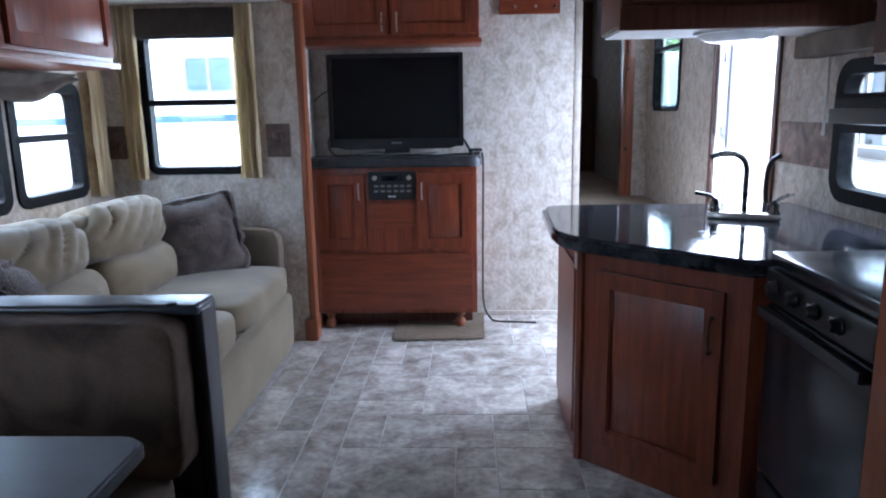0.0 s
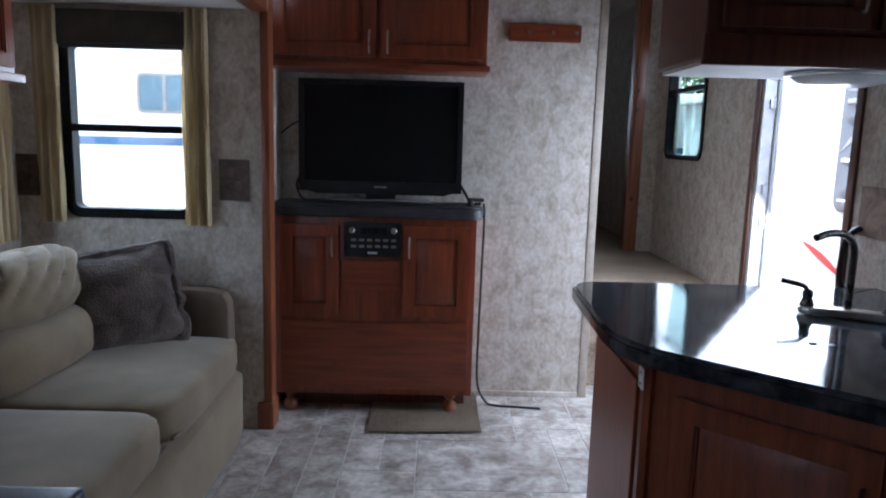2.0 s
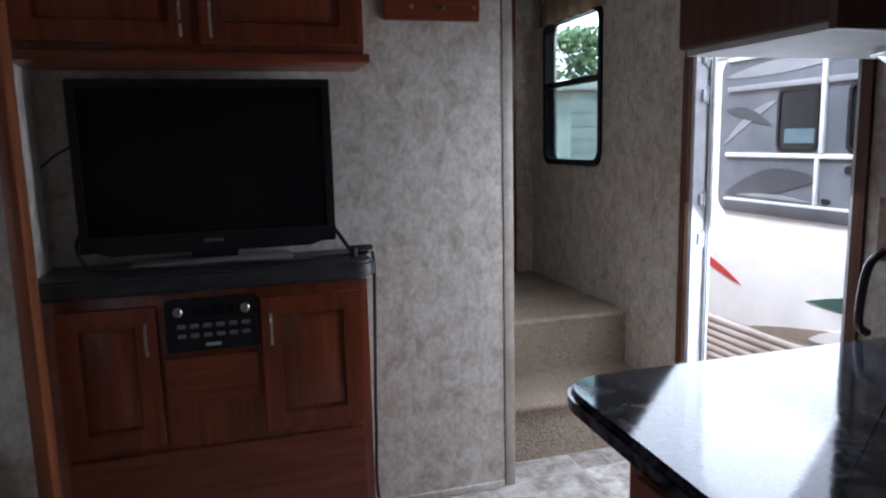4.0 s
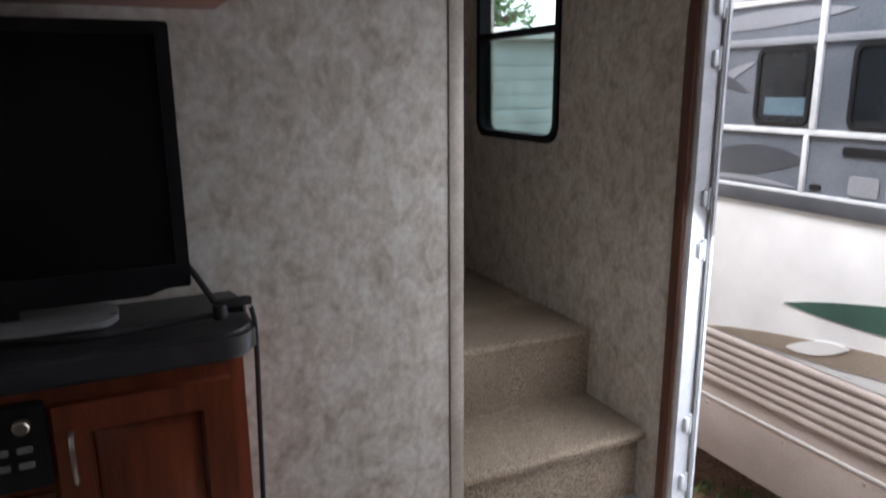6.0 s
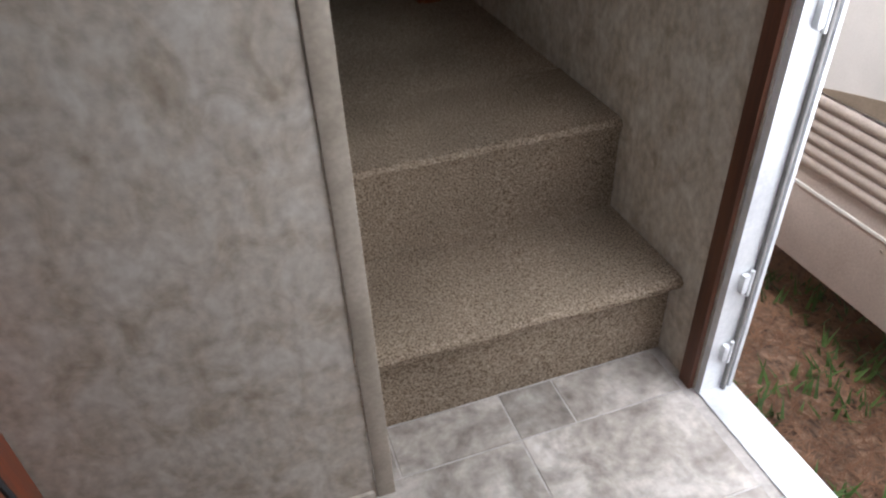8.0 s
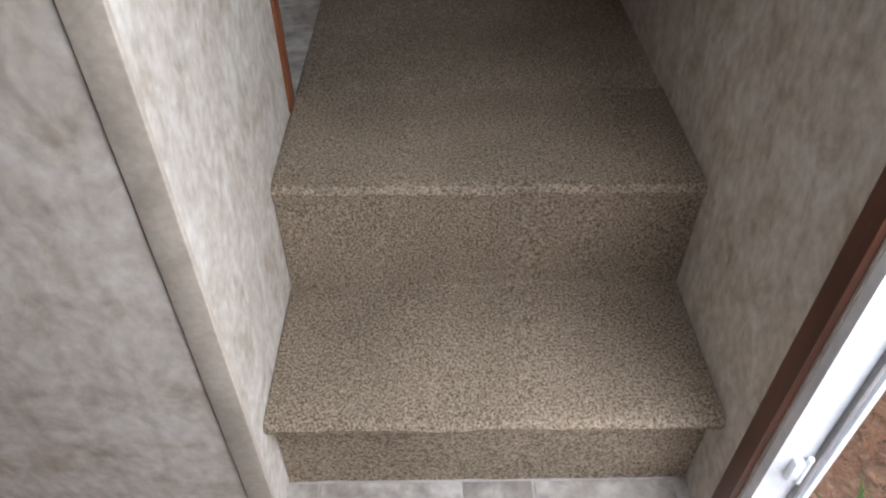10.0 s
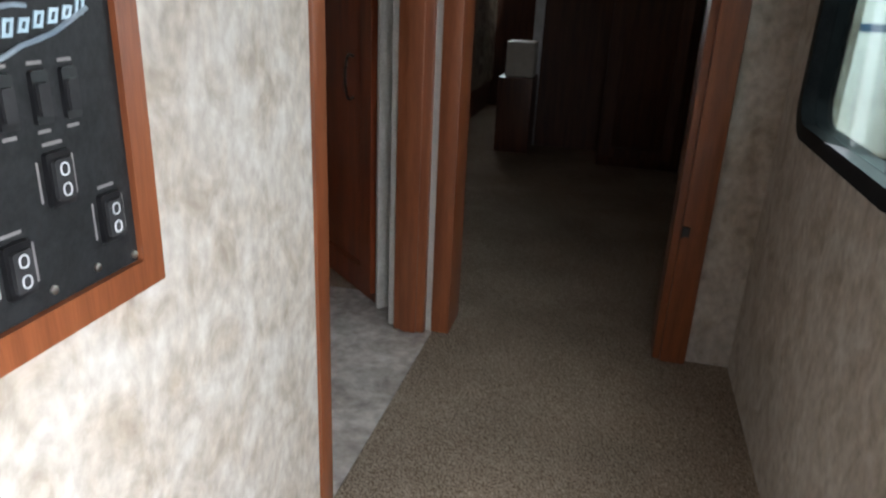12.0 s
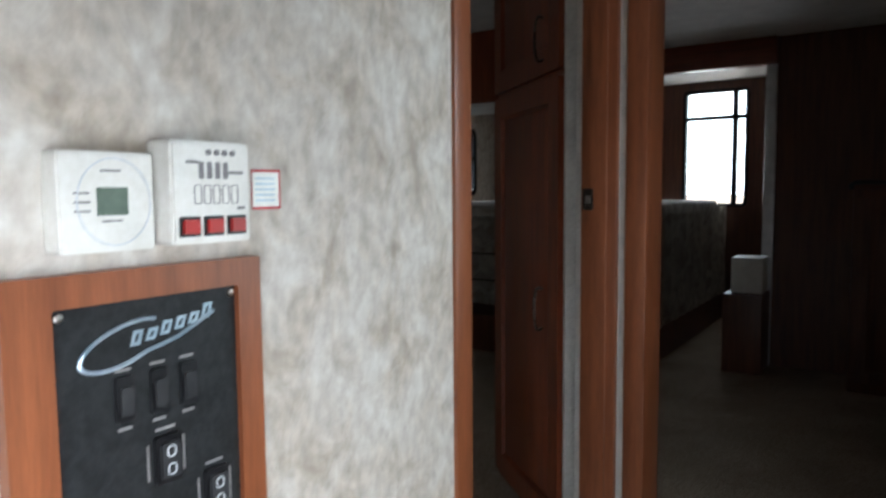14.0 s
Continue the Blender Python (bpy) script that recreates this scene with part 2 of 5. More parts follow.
def finish(name, bm, material, at, smooth):
    bmesh.ops.recalc_face_normals(bm, faces=bm.faces[:])
    bm.transform(Matrix.Translation(-at))
    me = bpy.data.meshes.new(name)
    bm.to_mesh(me)
    bm.free()
    me.materials.append(material)
    if smooth:
        for f in me.polygons:
            f.use_smooth = True
        me.set_sharp_from_angle(angle=radians(38))
    return new(name, me)


def part(name, bm, material, parent, label="", smooth=True):
    o = finish(name, bm, material, ORG[parent], smooth)
    o.parent = parent
    ORG[o] = ORG[parent]
    return tagged(o, label)


def solo(name, bm, material, base, label="", category="", group="", kind="", smooth=True):
    b = Vector(base)
    o = finish(name, bm, material, b, smooth)
    o.location = b
    ORG[o] = b
    return tagged(o, label, category, group, kind)


def box(x0, x1, y0, y1, z0, z1, bevel=0.0, seg=2, bm=None):
    t = bmesh.new()
    bmesh.ops.create_cube(t, size=1)
    for v in t.verts:
        v.co = Vector(((x0 + x1) / 2 + v.co.x * (x1 - x0), (y0 + y1) / 2 + v.co.y * (y1 - y0), (z0 + z1) / 2 + v.co.z * (z1 - z0)))
    if bevel:
        bmesh.ops.bevel(t, geom=t.edges[:], offset=bevel, segments=seg, affect="EDGES", profile=0.6)
    return join(bm, t)


def join(bm, t):
    if bm is None:
        return t
    me = bpy.data.meshes.new("tmp")
    t.to_mesh(me)
    t.free()
    bm.from_mesh(me)
    bpy.data.meshes.remove(me)
    return bm


def prism(pts, z0, z1, bevel=0.0, bm=None):
    """A plan outline raised from z0 to z1."""
    t = bmesh.new()
    f = t.faces.new([t.verts.new((x, y, z0)) for x, y in pts])
    r = bmesh.ops.extrude_face_region(t, geom=[f])
    bmesh.ops.translate(t, verts=[v for v in r["geom"] if isinstance(v, bmesh.types.BMVert)], vec=(0, 0, z1 - z0))
    if bevel:
        bmesh.ops.bevel(t, geom=[e for e in t.edges if abs(e.verts[0].co.z - e.verts[1].co.z) < 1e-6], offset=bevel, segments=3, affect="EDGES")
    return join(bm, t)


def face_map(axis, w):
    """Plane coordinates (u, v, depth) to the world: the plane x = w (u is y) or y = w (u is x)."""
    if axis == "x":
        return lambda u, v, d: (w + d, u, v)
    return lambda u, v, d: (u, w + d, v)


def flat(pts, fm, d0, d1, bevel=0.0, bm=None):
    """An outline in a wall plane, from depth d0 to d1."""
    t = bmesh.new()
    a = [t.verts.new(fm(u, v, d0)) for u, v in pts]
    b = [t.verts.new(fm(u, v, d1)) for u, v in pts]
    t.faces.new(a)
    t.faces.new(b[::-1])
    k = len(pts)
    for i in range(k):
        t.faces.new((a[i], b[i], b[(i + 1) % k], a[(i + 1) % k]))
    if bevel:
        bmesh.ops.bevel(t, geom=t.edges[:], offset=bevel, segments=2, affect="EDGES")
    return join(bm, t)


def rounded(u0, u1, v0, v1, r, n=6):
    pts = []
    for cu, cv, a0 in ((u1 - r, v1 - r, 0), (u0 + r, v1 - r, 90), (u0 + r, v0 + r, 180), (u1 - r, v0 + r, 270)):
        for i in range(n + 1):
            a = radians(a0 + 90 * i / n)
            pts.append((cu + r * math.cos(a), cv + r * math.sin(a)))
    return pts


def ring(outer, inner, fm, d0, d1, bm=None):
    """A band between two outlines with as many points."""
    t = bmesh.new()
    k = len(outer)
    rows = [[t.verts.new(fm(u, v, d)) for u, v in o] for o, d in ((outer, d0), (outer, d1), (inner, d1), (inner, d0))]
    for j in range(4):
        p, q = rows[j], rows[(j + 1) % 4]
        for i in range(k):
            t.faces.new((p[i], p[(i + 1) % k], q[(i + 1) % k], q[i]))
    return join(bm, t)


def holed(fm, u0, u1, v0, v1, d0, d1, holes, bm=None):
    """A wall slab with rectangular openings (u0, u1, v0, v1)."""
    us = sorted({u0, u1, *[h[0] for h in holes], *[h[1] for h in holes]})
    vs = sorted({v0, v1, *[h[2] for h in holes], *[h[3] for h in holes]})
    t = bmesh.new()
    grid = {}

    def vert(i, j, d):
        key = (i, j, d)
        if key not in grid:
            grid[key] = t.verts.new(fm(us[i], vs[j], d))
        return grid[key]

    def solid(i, j):
        if not (0 <= i < len(us) - 1 and 0 <= j < len(vs) - 1):
            return False
        u, v = (us[i] + us[i + 1]) / 2, (vs[j] + vs[j + 1]) / 2
        return not any(h[0] < u < h[1] and h[2] < v < h[3] for h in holes)

    for i in range(len(us) - 1):
        for j in range(len(vs) - 1):
            if not solid(i, j):
                continue
            for d in (d0, d1):
                t.faces.new([vert(i, j, d), vert(i + 1, j, d), vert(i + 1, j + 1, d), vert(i, j + 1, d)])
            for (di, dj), (a, b) in (((-1, 0), ((0, 0), (0, 1))), ((1, 0), ((1, 0), (1, 1))), ((0, -1), ((0, 0), (1, 0))), ((0, 1), ((0, 1), (1, 1)))):
                if not solid(i + di, j + dj):
                    t.faces.new([vert(i + a[0], j + a[1], d0), vert(i + b[0], j + b[1], d0), vert(i + b[0], j + b[1], d1), vert(i + a[0], j + a[1], d1)])
    return join(bm, t)


def lathe(profile, x, y, z, n=20, bm=None, axis="z"):
    t = bmesh.new()
    rows = []
    for r, h in profile:
        row = []
        for i in range(n):
            a = 2 * math.pi * i / n
            p = (r * math.cos(a), r * math.sin(a), h)
            if axis == "x":
                p = (p[2], p[0], p[1])
            elif axis == "y":
                p = (p[0], p[2], p[1])
            row.append(t.verts.new((x + p[0], y + p[1], z + p[2])))
        rows.append(row)
    for p, q in zip(rows, rows[1:]):
        for i in range(n):
            t.faces.new((p[i], p[(i + 1) % n], q[(i + 1) % n], q[i]))
    t.faces.new(rows[0][::-1])
    t.faces.new(rows[-1])
    return join(bm, t)


def tube(pts, r, n=8, bm=None, steps=6):
    """A round bar along a smooth line through pts."""
    P = [Vector(p) for p in pts]
    line = []
    for i in range(len(P) - 1):
        a, b, c, d = P[max(i - 1, 0)], P[i], P[i + 1], P[min(i + 2, len(P) - 1)]
        for s in range(steps):
            u = s / steps
            line.append(0.5 * ((2 * b) + (c - a) * u + (2 * a - 5 * b + 4 * c - d) * u * u + (3 * b - a - 3 * c + d) * u ** 3))
    line.append(P[-1])
    t = bmesh.new()
    rows = []
    side = Vector((0.31, 0.77, 0.55))
    for i, p in enumerate(line):
        w = (line[min(i + 1, len(line) - 1)] - line[max(i - 1, 0)]).normalized()
        side = (side - w * side.dot(w)).normalized()
        up = w.cross(side)
        rows.append([t.verts.new(p + r * (math.cos(2 * math.pi * k / n) * side + math.sin(2 * math.pi * k / n) * up)) for k in range(n)])
    for p, q in zip(rows, rows[1:]):
        for i in range(n):
            t.faces.new((p[i], p[(i + 1) % n], q[(i + 1) % n], q[i]))
    t.faces.new(rows[0][::-1])
    t.faces.new(rows[-1])
    return join(bm, t)


def cushion(c, size, m=None, n=5.0, cuts=11, wrinkle=0.006, freq=9.0, crown=(0, 0, 0), bm=None):
    """A soft block: a superellipsoid with fine creases. crown bulges the faces along x, y, z."""
    t = bmesh.new()
    bmesh.ops.create_cube(t, size=2)
    bmesh.ops.subdivide_edges(t, edges=t.edges[:], cuts=cuts, use_grid_fill=True)
    m = m or Matrix()
    for v in t.verts:
        p = v.co.copy()
        s = (abs(p.x) ** n + abs(p.y) ** n + abs(p.z) ** n) ** (-1 / n)
        q = p * s
        b = [1 + crown[k] * max(0, 1 - p[(k + 1) % 3] ** 2) * max(0, 1 - p[(k + 2) % 3] ** 2) for k in range(3)]
        q = Vector((q.x * b[0] * size[0] / 2, q.y * b[1] * size[1] / 2, q.z * b[2] * size[2] / 2))
        w = noise.noise((q + Vector(c)) * freq) + 0.6 * noise.noise((q + Vector(c)) * freq * 2.3)
        q += p.normalized() * w * wrinkle
        v.co = m @ q + Vector(c)
    return join(bm, t)


def raised_door(parent, fm, u0, u1, v0, v1, d, out, material=None, name="door", rail=0.055):
    """A cabinet door with frame and raised panel; d is its back, out the sign of its front."""
    material = material or WOOD
    th = 0.02 * out
    bm = ring(rounded(u0, u1, v0, v1, 0.004, 2), rounded(u0 + rail, u1 - rail, v0 + rail, v1 - rail, 0.003, 2), fm, d, d + th)
    ring(rounded(u0 + rail, u1 - rail, v0 + rail, v1 - rail, 0.003, 2), rounded(u0 + rail + 0.006, u1 - rail - 0.006, v0 + rail + 0.006, v1 - rail - 0.006, 0.003, 2), fm, d, d + th * 0.7, bm)
    t = bmesh.new()
    a, b = rail + 0.006, rail + 0.032
    o = [t.verts.new(fm(u, v, d + th * 0.3)) for u, v in ((u0 + a, v0 + a), (u1 - a, v0 + a), (u1 - a, v1 - a), (u0 + a, v1 - a))]
    i = [t.verts.new(fm(u, v, d + th * 0.85)) for u, v in ((u0 + b, v0 + b), (u1 - b, v0 + b), (u1 - b, v1 - b), (u0 + b, v1 - b))]
    for k in range(4):
        t.faces.new((o[k], o[(k + 1) % 4], i[(k + 1) % 4], i[k]))
    t.faces.new(i)
    join(bm, t)
    return part(name, bm, material, parent)


def pull(parent, fm, u, v, d, out, half=0.045, metal=None):
    p = [fm(u, v - half, d), fm(u, v - half, d + 0.02 * out), fm(u, v, d + 0.028 * out), fm(u, v + half, d + 0.02 * out), fm(u, v + half, d)]
    return part("handle", tube(p, 0.0045, 8), metal or STEEL, parent, "slim metal bow handle")

# ---- structure ----
XR, YW, XH, UP, CZ = 1.575, 3.94, 0.72, 0.555, 2.52
S = "structure"
PALEW = node_mat("pale_wall_edge", (0.46, 0.44, 0.40), (0.56, 0.54, 0.49), 0.6, scale=14, bump=0.03)
FR = face_map("x", XR)
solo("floor_base", box(-0.95, XR, -3.0, 4.15, -0.12, -0.0018), GROUT, (0, 0, -0.12), "pale grout bed under vinyl stone tiles", "floor", kind=S)
solo("slide_floor", box(-1.95, -0.95, -3.0, 3.45, -0.12, -0.002), CARPET, (-1.5, 0, -0.12), "beige carpet floor of the slide-out", "floor", kind=S)
solo("upper_floor", box(XH, XR, 4.45, 5.75, UP - 0.1, UP - 0.004, 0.0), CARPET, (1.1, 5, UP - 0.1), "beige carpet floor of the upper landing", "floor", kind=S)
solo("bedroom_floor", box(-2.0, XR, 5.75, 10.0, UP - 0.1, UP - 0.004), CARPET, (0, 8, UP - 0.1), "beige brown carpet in the bedroom", "floor", kind=S)
solo("bath_floor", box(-0.95, XH - 0.002, 4.72, 5.749, UP - 0.1, UP - 0.006), TILE, (0, 5, UP - 0.1), "vinyl stone floor beyond the side doorway", "floor", kind=S)
solo("ceiling", box(-0.8, XR + 0.1, -3.0, 10.0, CZ, CZ + 0.1), CEIL, (0, 3, CZ), "white textured ceiling", "ceiling", kind=S)
solo("ceiling_left", box(-2.05, -0.8, 6.9, 10.0, CZ, CZ + 0.1), CEIL, (-1.5, 6, CZ), "white ceiling over the bedroom", "ceiling", kind=S)
solo("ceiling_side_room", box(-1.0, -0.8, 3.5, 6.9, CZ, CZ + 0.1), CEIL, (-0.9, 5, CZ), "white ceiling strip over the side room", "ceiling", kind=S)
solo("slide_ceiling", box(-2.0, -0.86, -3.0, 3.50, 1.875, 1.95), CEIL, (-1.4, 0, 1.875), "white ceiling of the slide-out", "ceiling", kind=S)

# right outer wall: doorway, landing window, kitchen window
DOOR = (3.13, 3.96, -0.14, 1.89)
W2 = (4.72, 5.38, 1.28, 2.08)
W3 = (1.62, 2.50, 0.955, 1.42)
holes = [DOOR, W2, W3]
bm = holed(FR, -3.0, 10.0, -0.14, CZ, 0.0, 0.07, holes)
for s, y in ((1, DOOR[0]), (-1, DOOR[1])):
    pts = [(y, DOOR[3] - 0.14)] + [(y + s * 0.14 * (1 - math.cos(radians(a))), DOOR[3] - 0.14 + 0.14 * math.sin(radians(a))) for a in range(10, 91, 10)] + [(y, DOOR[3])]
    flat(pts, FR, 0.0, 0.07, bm=bm)
solo("wall_right", bm, WALL, (XR, 3, 0), "beige mottled wallpaper on the door-side wall", "wall", kind=S, smooth=False)
bm = box(-0.90, XH, YW, YW + 0.04, 0, CZ)
solo("wall_tv", bm, WALL, (0, YW, 0), "beige mottled wallpaper behind the television", "wall", kind=S)
bm = box(XH - 0.05, XH, YW + 0.04, 4.70, 0, CZ)
solo("wall_hall", bm, WALL, (XH, 4.3, 0), "beige mottled wallpaper beside the carpeted steps", "wall", kind=S)
solo("wall_slide_end", holed(face_map("y", 3.45), -1.95, -0.825, 0, 1.875, 0.0, 0.06, [(-1.66, -1.15, 1.0, 1.72)]), WALL, (-1.4, 3.45, 0), "beige mottled wallpaper on the slide-out end wall", "wall", kind=S)
WS = [(2.64, 3.14, 0.93, 1.42), (1.45, 2.52, 0.93, 1.42), (-1.1, 0.1, 0.95, 1.5)]
solo("wall_slide_outer", holed(face_map("x", -1.95), -3.0, 3.51, 0, 1.875, 0.0, 0.05, WS), WALL, (-1.95, 0, 0), "beige mottled wallpaper on the slide-out outer wall", "wall", kind=S)
solo("wall_back", box(-2.0, XR, -3.1, -3.0, 0, CZ), WALL, (0, -3, 0), "plain beige wall closing the room", "wall", kind=S)
solo("wall_slide_header", box(-0.86, -0.80, -3.0, 3.45, 1.875, CZ), WALL, (-0.8, 0, 1.9), "beige wall above the slide-out", "wall", kind=S)
solo("wall_alcove", box(-0.949, -0.86, 3.535, YW, 0, CZ), WALL, (-0.88, 3.7, 0), "beige wall at the side of the television alcove", "wall", kind=S)
bm = box(-0.838, -0.797, 3.44, 3.53, 0.10, 2.4, 0.01)
box(-0.868, -0.79, 3.432, 3.538, 0, 0.13, 0.012, bm=bm)
solo("trim_slide_post", bm, TRIM, (-0.83, 3.5, 0), "orange wood trim post with plinth at the slide-out", "trim", kind=S)
solo("trim_slide_header", box(-0.87, -0.797, -2.9, 3.436, 1.86, 1.99, 0.015), TRIM, (-0.83, 0, 1.86), "orange wood trim along the slide-out edge", "trim", kind=S)
solo("trim_wall_corner", box(XH + 0.002, XH + 0.044, YW - 0.004, YW + 0.008, 0, CZ, 0.003), node_mat("taupe_corner_trim", (0.36, 0.31, 0.25), (0.46, 0.40, 0.33), 0.5, scale=14, bump=0.02), (XH, YW, 0), "beige corner trim strip on the wall end", "trim", kind=S)
solo("baseboard_tv", box(0.17, XH - 0.004, YW - 0.01, YW, 0, 0.03, 0.003), WALL, (0.4, YW, 0), "narrow beige base strip under the wall", "baseboard", kind=S)
solo("trim_side_doorway", box(0.69, XH + 0.006, 4.702, 4.752, UP, CZ, 0.006), TRIM, (XH, 4.73, UP), "orange wood casing at the side doorway", "trim", kind=S)
# posts and casings between side doorway and bedroom doorway
solo("wall_door_post", box(0.580, 0.735, 5.53, 5.64, UP, CZ), PALEW, (0.66, 5.58, UP), "pale wall edge between the two doorways", "wall", kind=S)
bm = box(0.603, 0.700, 5.505, 5.529, UP, CZ, 0.006)
box(0.628, 0.675, 5.498, 5.506, UP, CZ, 0.003, bm=bm)
solo("trim_door_post", bm, TRIM, (0.66, 5.52, UP), "orange wood casing on the wall end between doorways", "trim", kind=S)
solo("trim_bedroom_jamb_inner", box(0.716, 0.772, 5.522, 5.66, UP, CZ, 0.006), TRIM, (0.75, 5.6, UP), "orange wood jamb of the bedroom doorway", "trim", kind=S)
bm = box(1.385, 1.455, 5.56, 5.585, UP, CZ, 0.006)
box(1.365, 1.40, 5.575, 5.68, UP, CZ, 0.004, bm=bm)
solo("trim_bedroom_jamb_outer", bm, TRIM, (1.42, 5.6, UP), "orange wood casing with hinges at the bedroom doorway", "trim", kind=S)
solo("wall_bedroom_side", box(1.40, XR, 5.586, 5.66, UP, CZ), WALL, (1.5, 5.6, UP), "narrow wallpapered wall beside the bedroom doorway", "wall", kind=S)
solo("wall_bath_near", box(-0.95, 0.67, 4.62, 4.70, 0, CZ), WALL, (-1, 4.7, 0), "plain wall closing the side room", "wall", kind=S)
solo("wall_main_left", box(-1.0, -0.95, 3.512, 6.9, 0, CZ), WALL, (-0.95, 5, 0), "plain wall of the side room", "wall", kind=S)
solo("wall_niche_near", box(-2.05, -0.95, 6.9, 6.95, 0, CZ), WALL, (-1.5, 6.9, 0), "plain wall closing the bed niche", "wall", kind=S)
solo("wall_bedroom_left", holed(face_map("x", -2.05), 6.95, 10.0, 0, CZ, 0.0, 0.05, [(8.75, 9.30, 1.62, 2.17)]), WALL, (-2.0, 8, 0), "beige wall of the bedroom with a small window", "wall", kind=S)
solo("wall_bedroom_far", holed(face_map("y", 9.9), -2.0, XR, 0, CZ, 0.0, 0.1, [(-0.27, 0.22, 1.50, 2.44)]), DARKWOOD, (0, 9.9, 0), "wall at the far end of the bedroom", "wall", kind=S)
solo("wall_bedroom_panel", box(0.66, XR, 8.35, 8.42, UP, CZ), DARKWOOD, (1.1, 8.4, UP), "dark cherry panelling in the bedroom", "wall", kind=S)
solo("trim_bedroom_header", box(-2.0, 0.66, 8.30, 8.38, 2.36, CZ, 0.008), WOODH, (-0.6, 8.3, 2.36), "cherry header beam over the bed niche", "trim", kind=S)
solo("trim_bed_niche", box(0.60, 0.66, 8.33, 8.43, UP, 2.36, 0.005), ALU, (0.63, 8.4, UP), "pale upright strip at the bed niche", "trim", kind=S)
solo("wall_border_kitchen", box(XR - 0.004, XR - 0.0005, 2.5, 3.04, 1.03, 1.22), BORDER, (XR, 2.8, 1.03), "brown patterned wallpaper border", "wall border", kind=S)

# carpeted steps
def step(y0, y1, z1, nose):
    prof = [(y0 + nose, 0.0), (y0 + nose, z1 - 0.045), (y0 + 0.006, z1 - 0.035), (y0, z1 - 0.016), (y0 + 0.010, z1 - 0.003), (y0 + 0.028, z1), (y1, z1), (y1, 0.0)]
    t = bmesh.new()
    n = 40
    rows = []
    for i in range(n + 1):
        x = XH + 0.002 + (XR - XH - 0.004) * i / n
        row = []
        for y, z in prof:
            w = 0.004 * noise.noise(Vector((x * 14, y * 9, z * 9)))
            row.append(t.verts.new((x, y + (w if y < y1 else 0), z + (w if 0 < z else 0))))
        rows.append(row)
    for p, q in zip(rows, rows[1:]):
        for j in range(len(prof) - 1):
            t.faces.new((p[j], p[j + 1], q[j + 1], q[j]))
    t.faces.new(rows[0])
    t.faces.new(rows[-1][::-1])
    return t


steps = thing("carpeted_steps", (1.13, 4.12, 0), "two beige brown speckled carpet steps up to the landing", "steps", kind=S)
part("step", step(4.075, 4.44, 0.28, 0.048), CARPET, steps)
part("step", step(4.428, 4.80, UP, 0.012), CARPET, steps)

# doorway casing, jamb, threshold
d1 = thing("door_1", (XR, 3.5, 0), "open entry doorway with dark red casing and white frame", "door", kind=S)


def arch(grow, r, top=None):
    y0, y1, z1 = DOOR[0] - grow, DOOR[1] + grow, DOOR[3] + (grow if top is None else top)
    r = r + grow
    left = [(y0 + r * (1 - math.cos(radians(a))), z1 - r + r * math.sin(radians(a))) for a in range(0, 91, 10)]
    right = [(y1 - r * (1 - math.cos(radians(a))), z1 - r + r * math.sin(radians(a))) for a in range(90, -1, -10)]
    return [(y0, 0.0)] + left + right + [(y1, 0.0)]


def band(a, b, d0, d1, bm=None):
    t = bmesh.new()
    rows = [[t.verts.new(FR(u, v, d)) for u, v in o] for o, d in ((a, d0), (a, d1), (b, d1), (b, d0))]
    for j in range(4):
        p, q = rows[j], rows[(j + 1) % 4]
        for i in range(len(a) - 1):
            t.faces.new((p[i], p[i + 1], q[i + 1], q[i]))
    for i in (0, -1):
        t.faces.new([r[i] for r in rows])
    return join(bm, t)


part("casing", band(arch(0.045, 0.32, 0.15), arch(0.004, 0.14), -0.014, -0.001), DARKWOOD, d1, "dark red wood casing")
part("door_frame", band(arch(-0.002, 0.14), arch(-0.022, 0.13), 0.002, 0.082), ALU, d1, "white aluminium door frame")
part("door_flange", band(arch(0.03, 0.14), arch(-0.030, 0.12), 0.082, 0.092), ALU, d1, "white aluminium outer flange")
for z in (0.12, 0.34, 0.95, 1.12, 1.55, 1.70):
    bm = box(XR + 0.030, XR + 0.046, 3.924, 3.94, z, z + 0.05, 0.003)
    lathe([(0.005, 0), (0.005, 0.07)], XR + 0.052, 3.928, z - 0.01, 10, bm)
    part("hinge", bm, ALU, d1)
part("weatherstrip", box(XR + 0.062, XR + 0.070, 3.926, 3.938, 0.0, 1.72, 0.002), INK, d1, "grey rubber seal")
part("threshold", box(XR + 0.0, XR + 0.105, DOOR[0], DOOR[1], -0.02, 0.004, 0.003), ALU, d1, "pale aluminium threshold")
bm = tube([(XR - 0.005, 3.05, 0.80), (XR - 0.045, 3.045, 0.83), (XR - 0.055, 3.035, 0.92), (XR - 0.05, 3.02, 1.02), (XR - 0.005, 3.015, 1.06)], 0.013, 10)
solo("grab_handle", bm, BLACK, (XR, 3.05, 0.80), "black plastic grab handle beside the doorway", "handle")


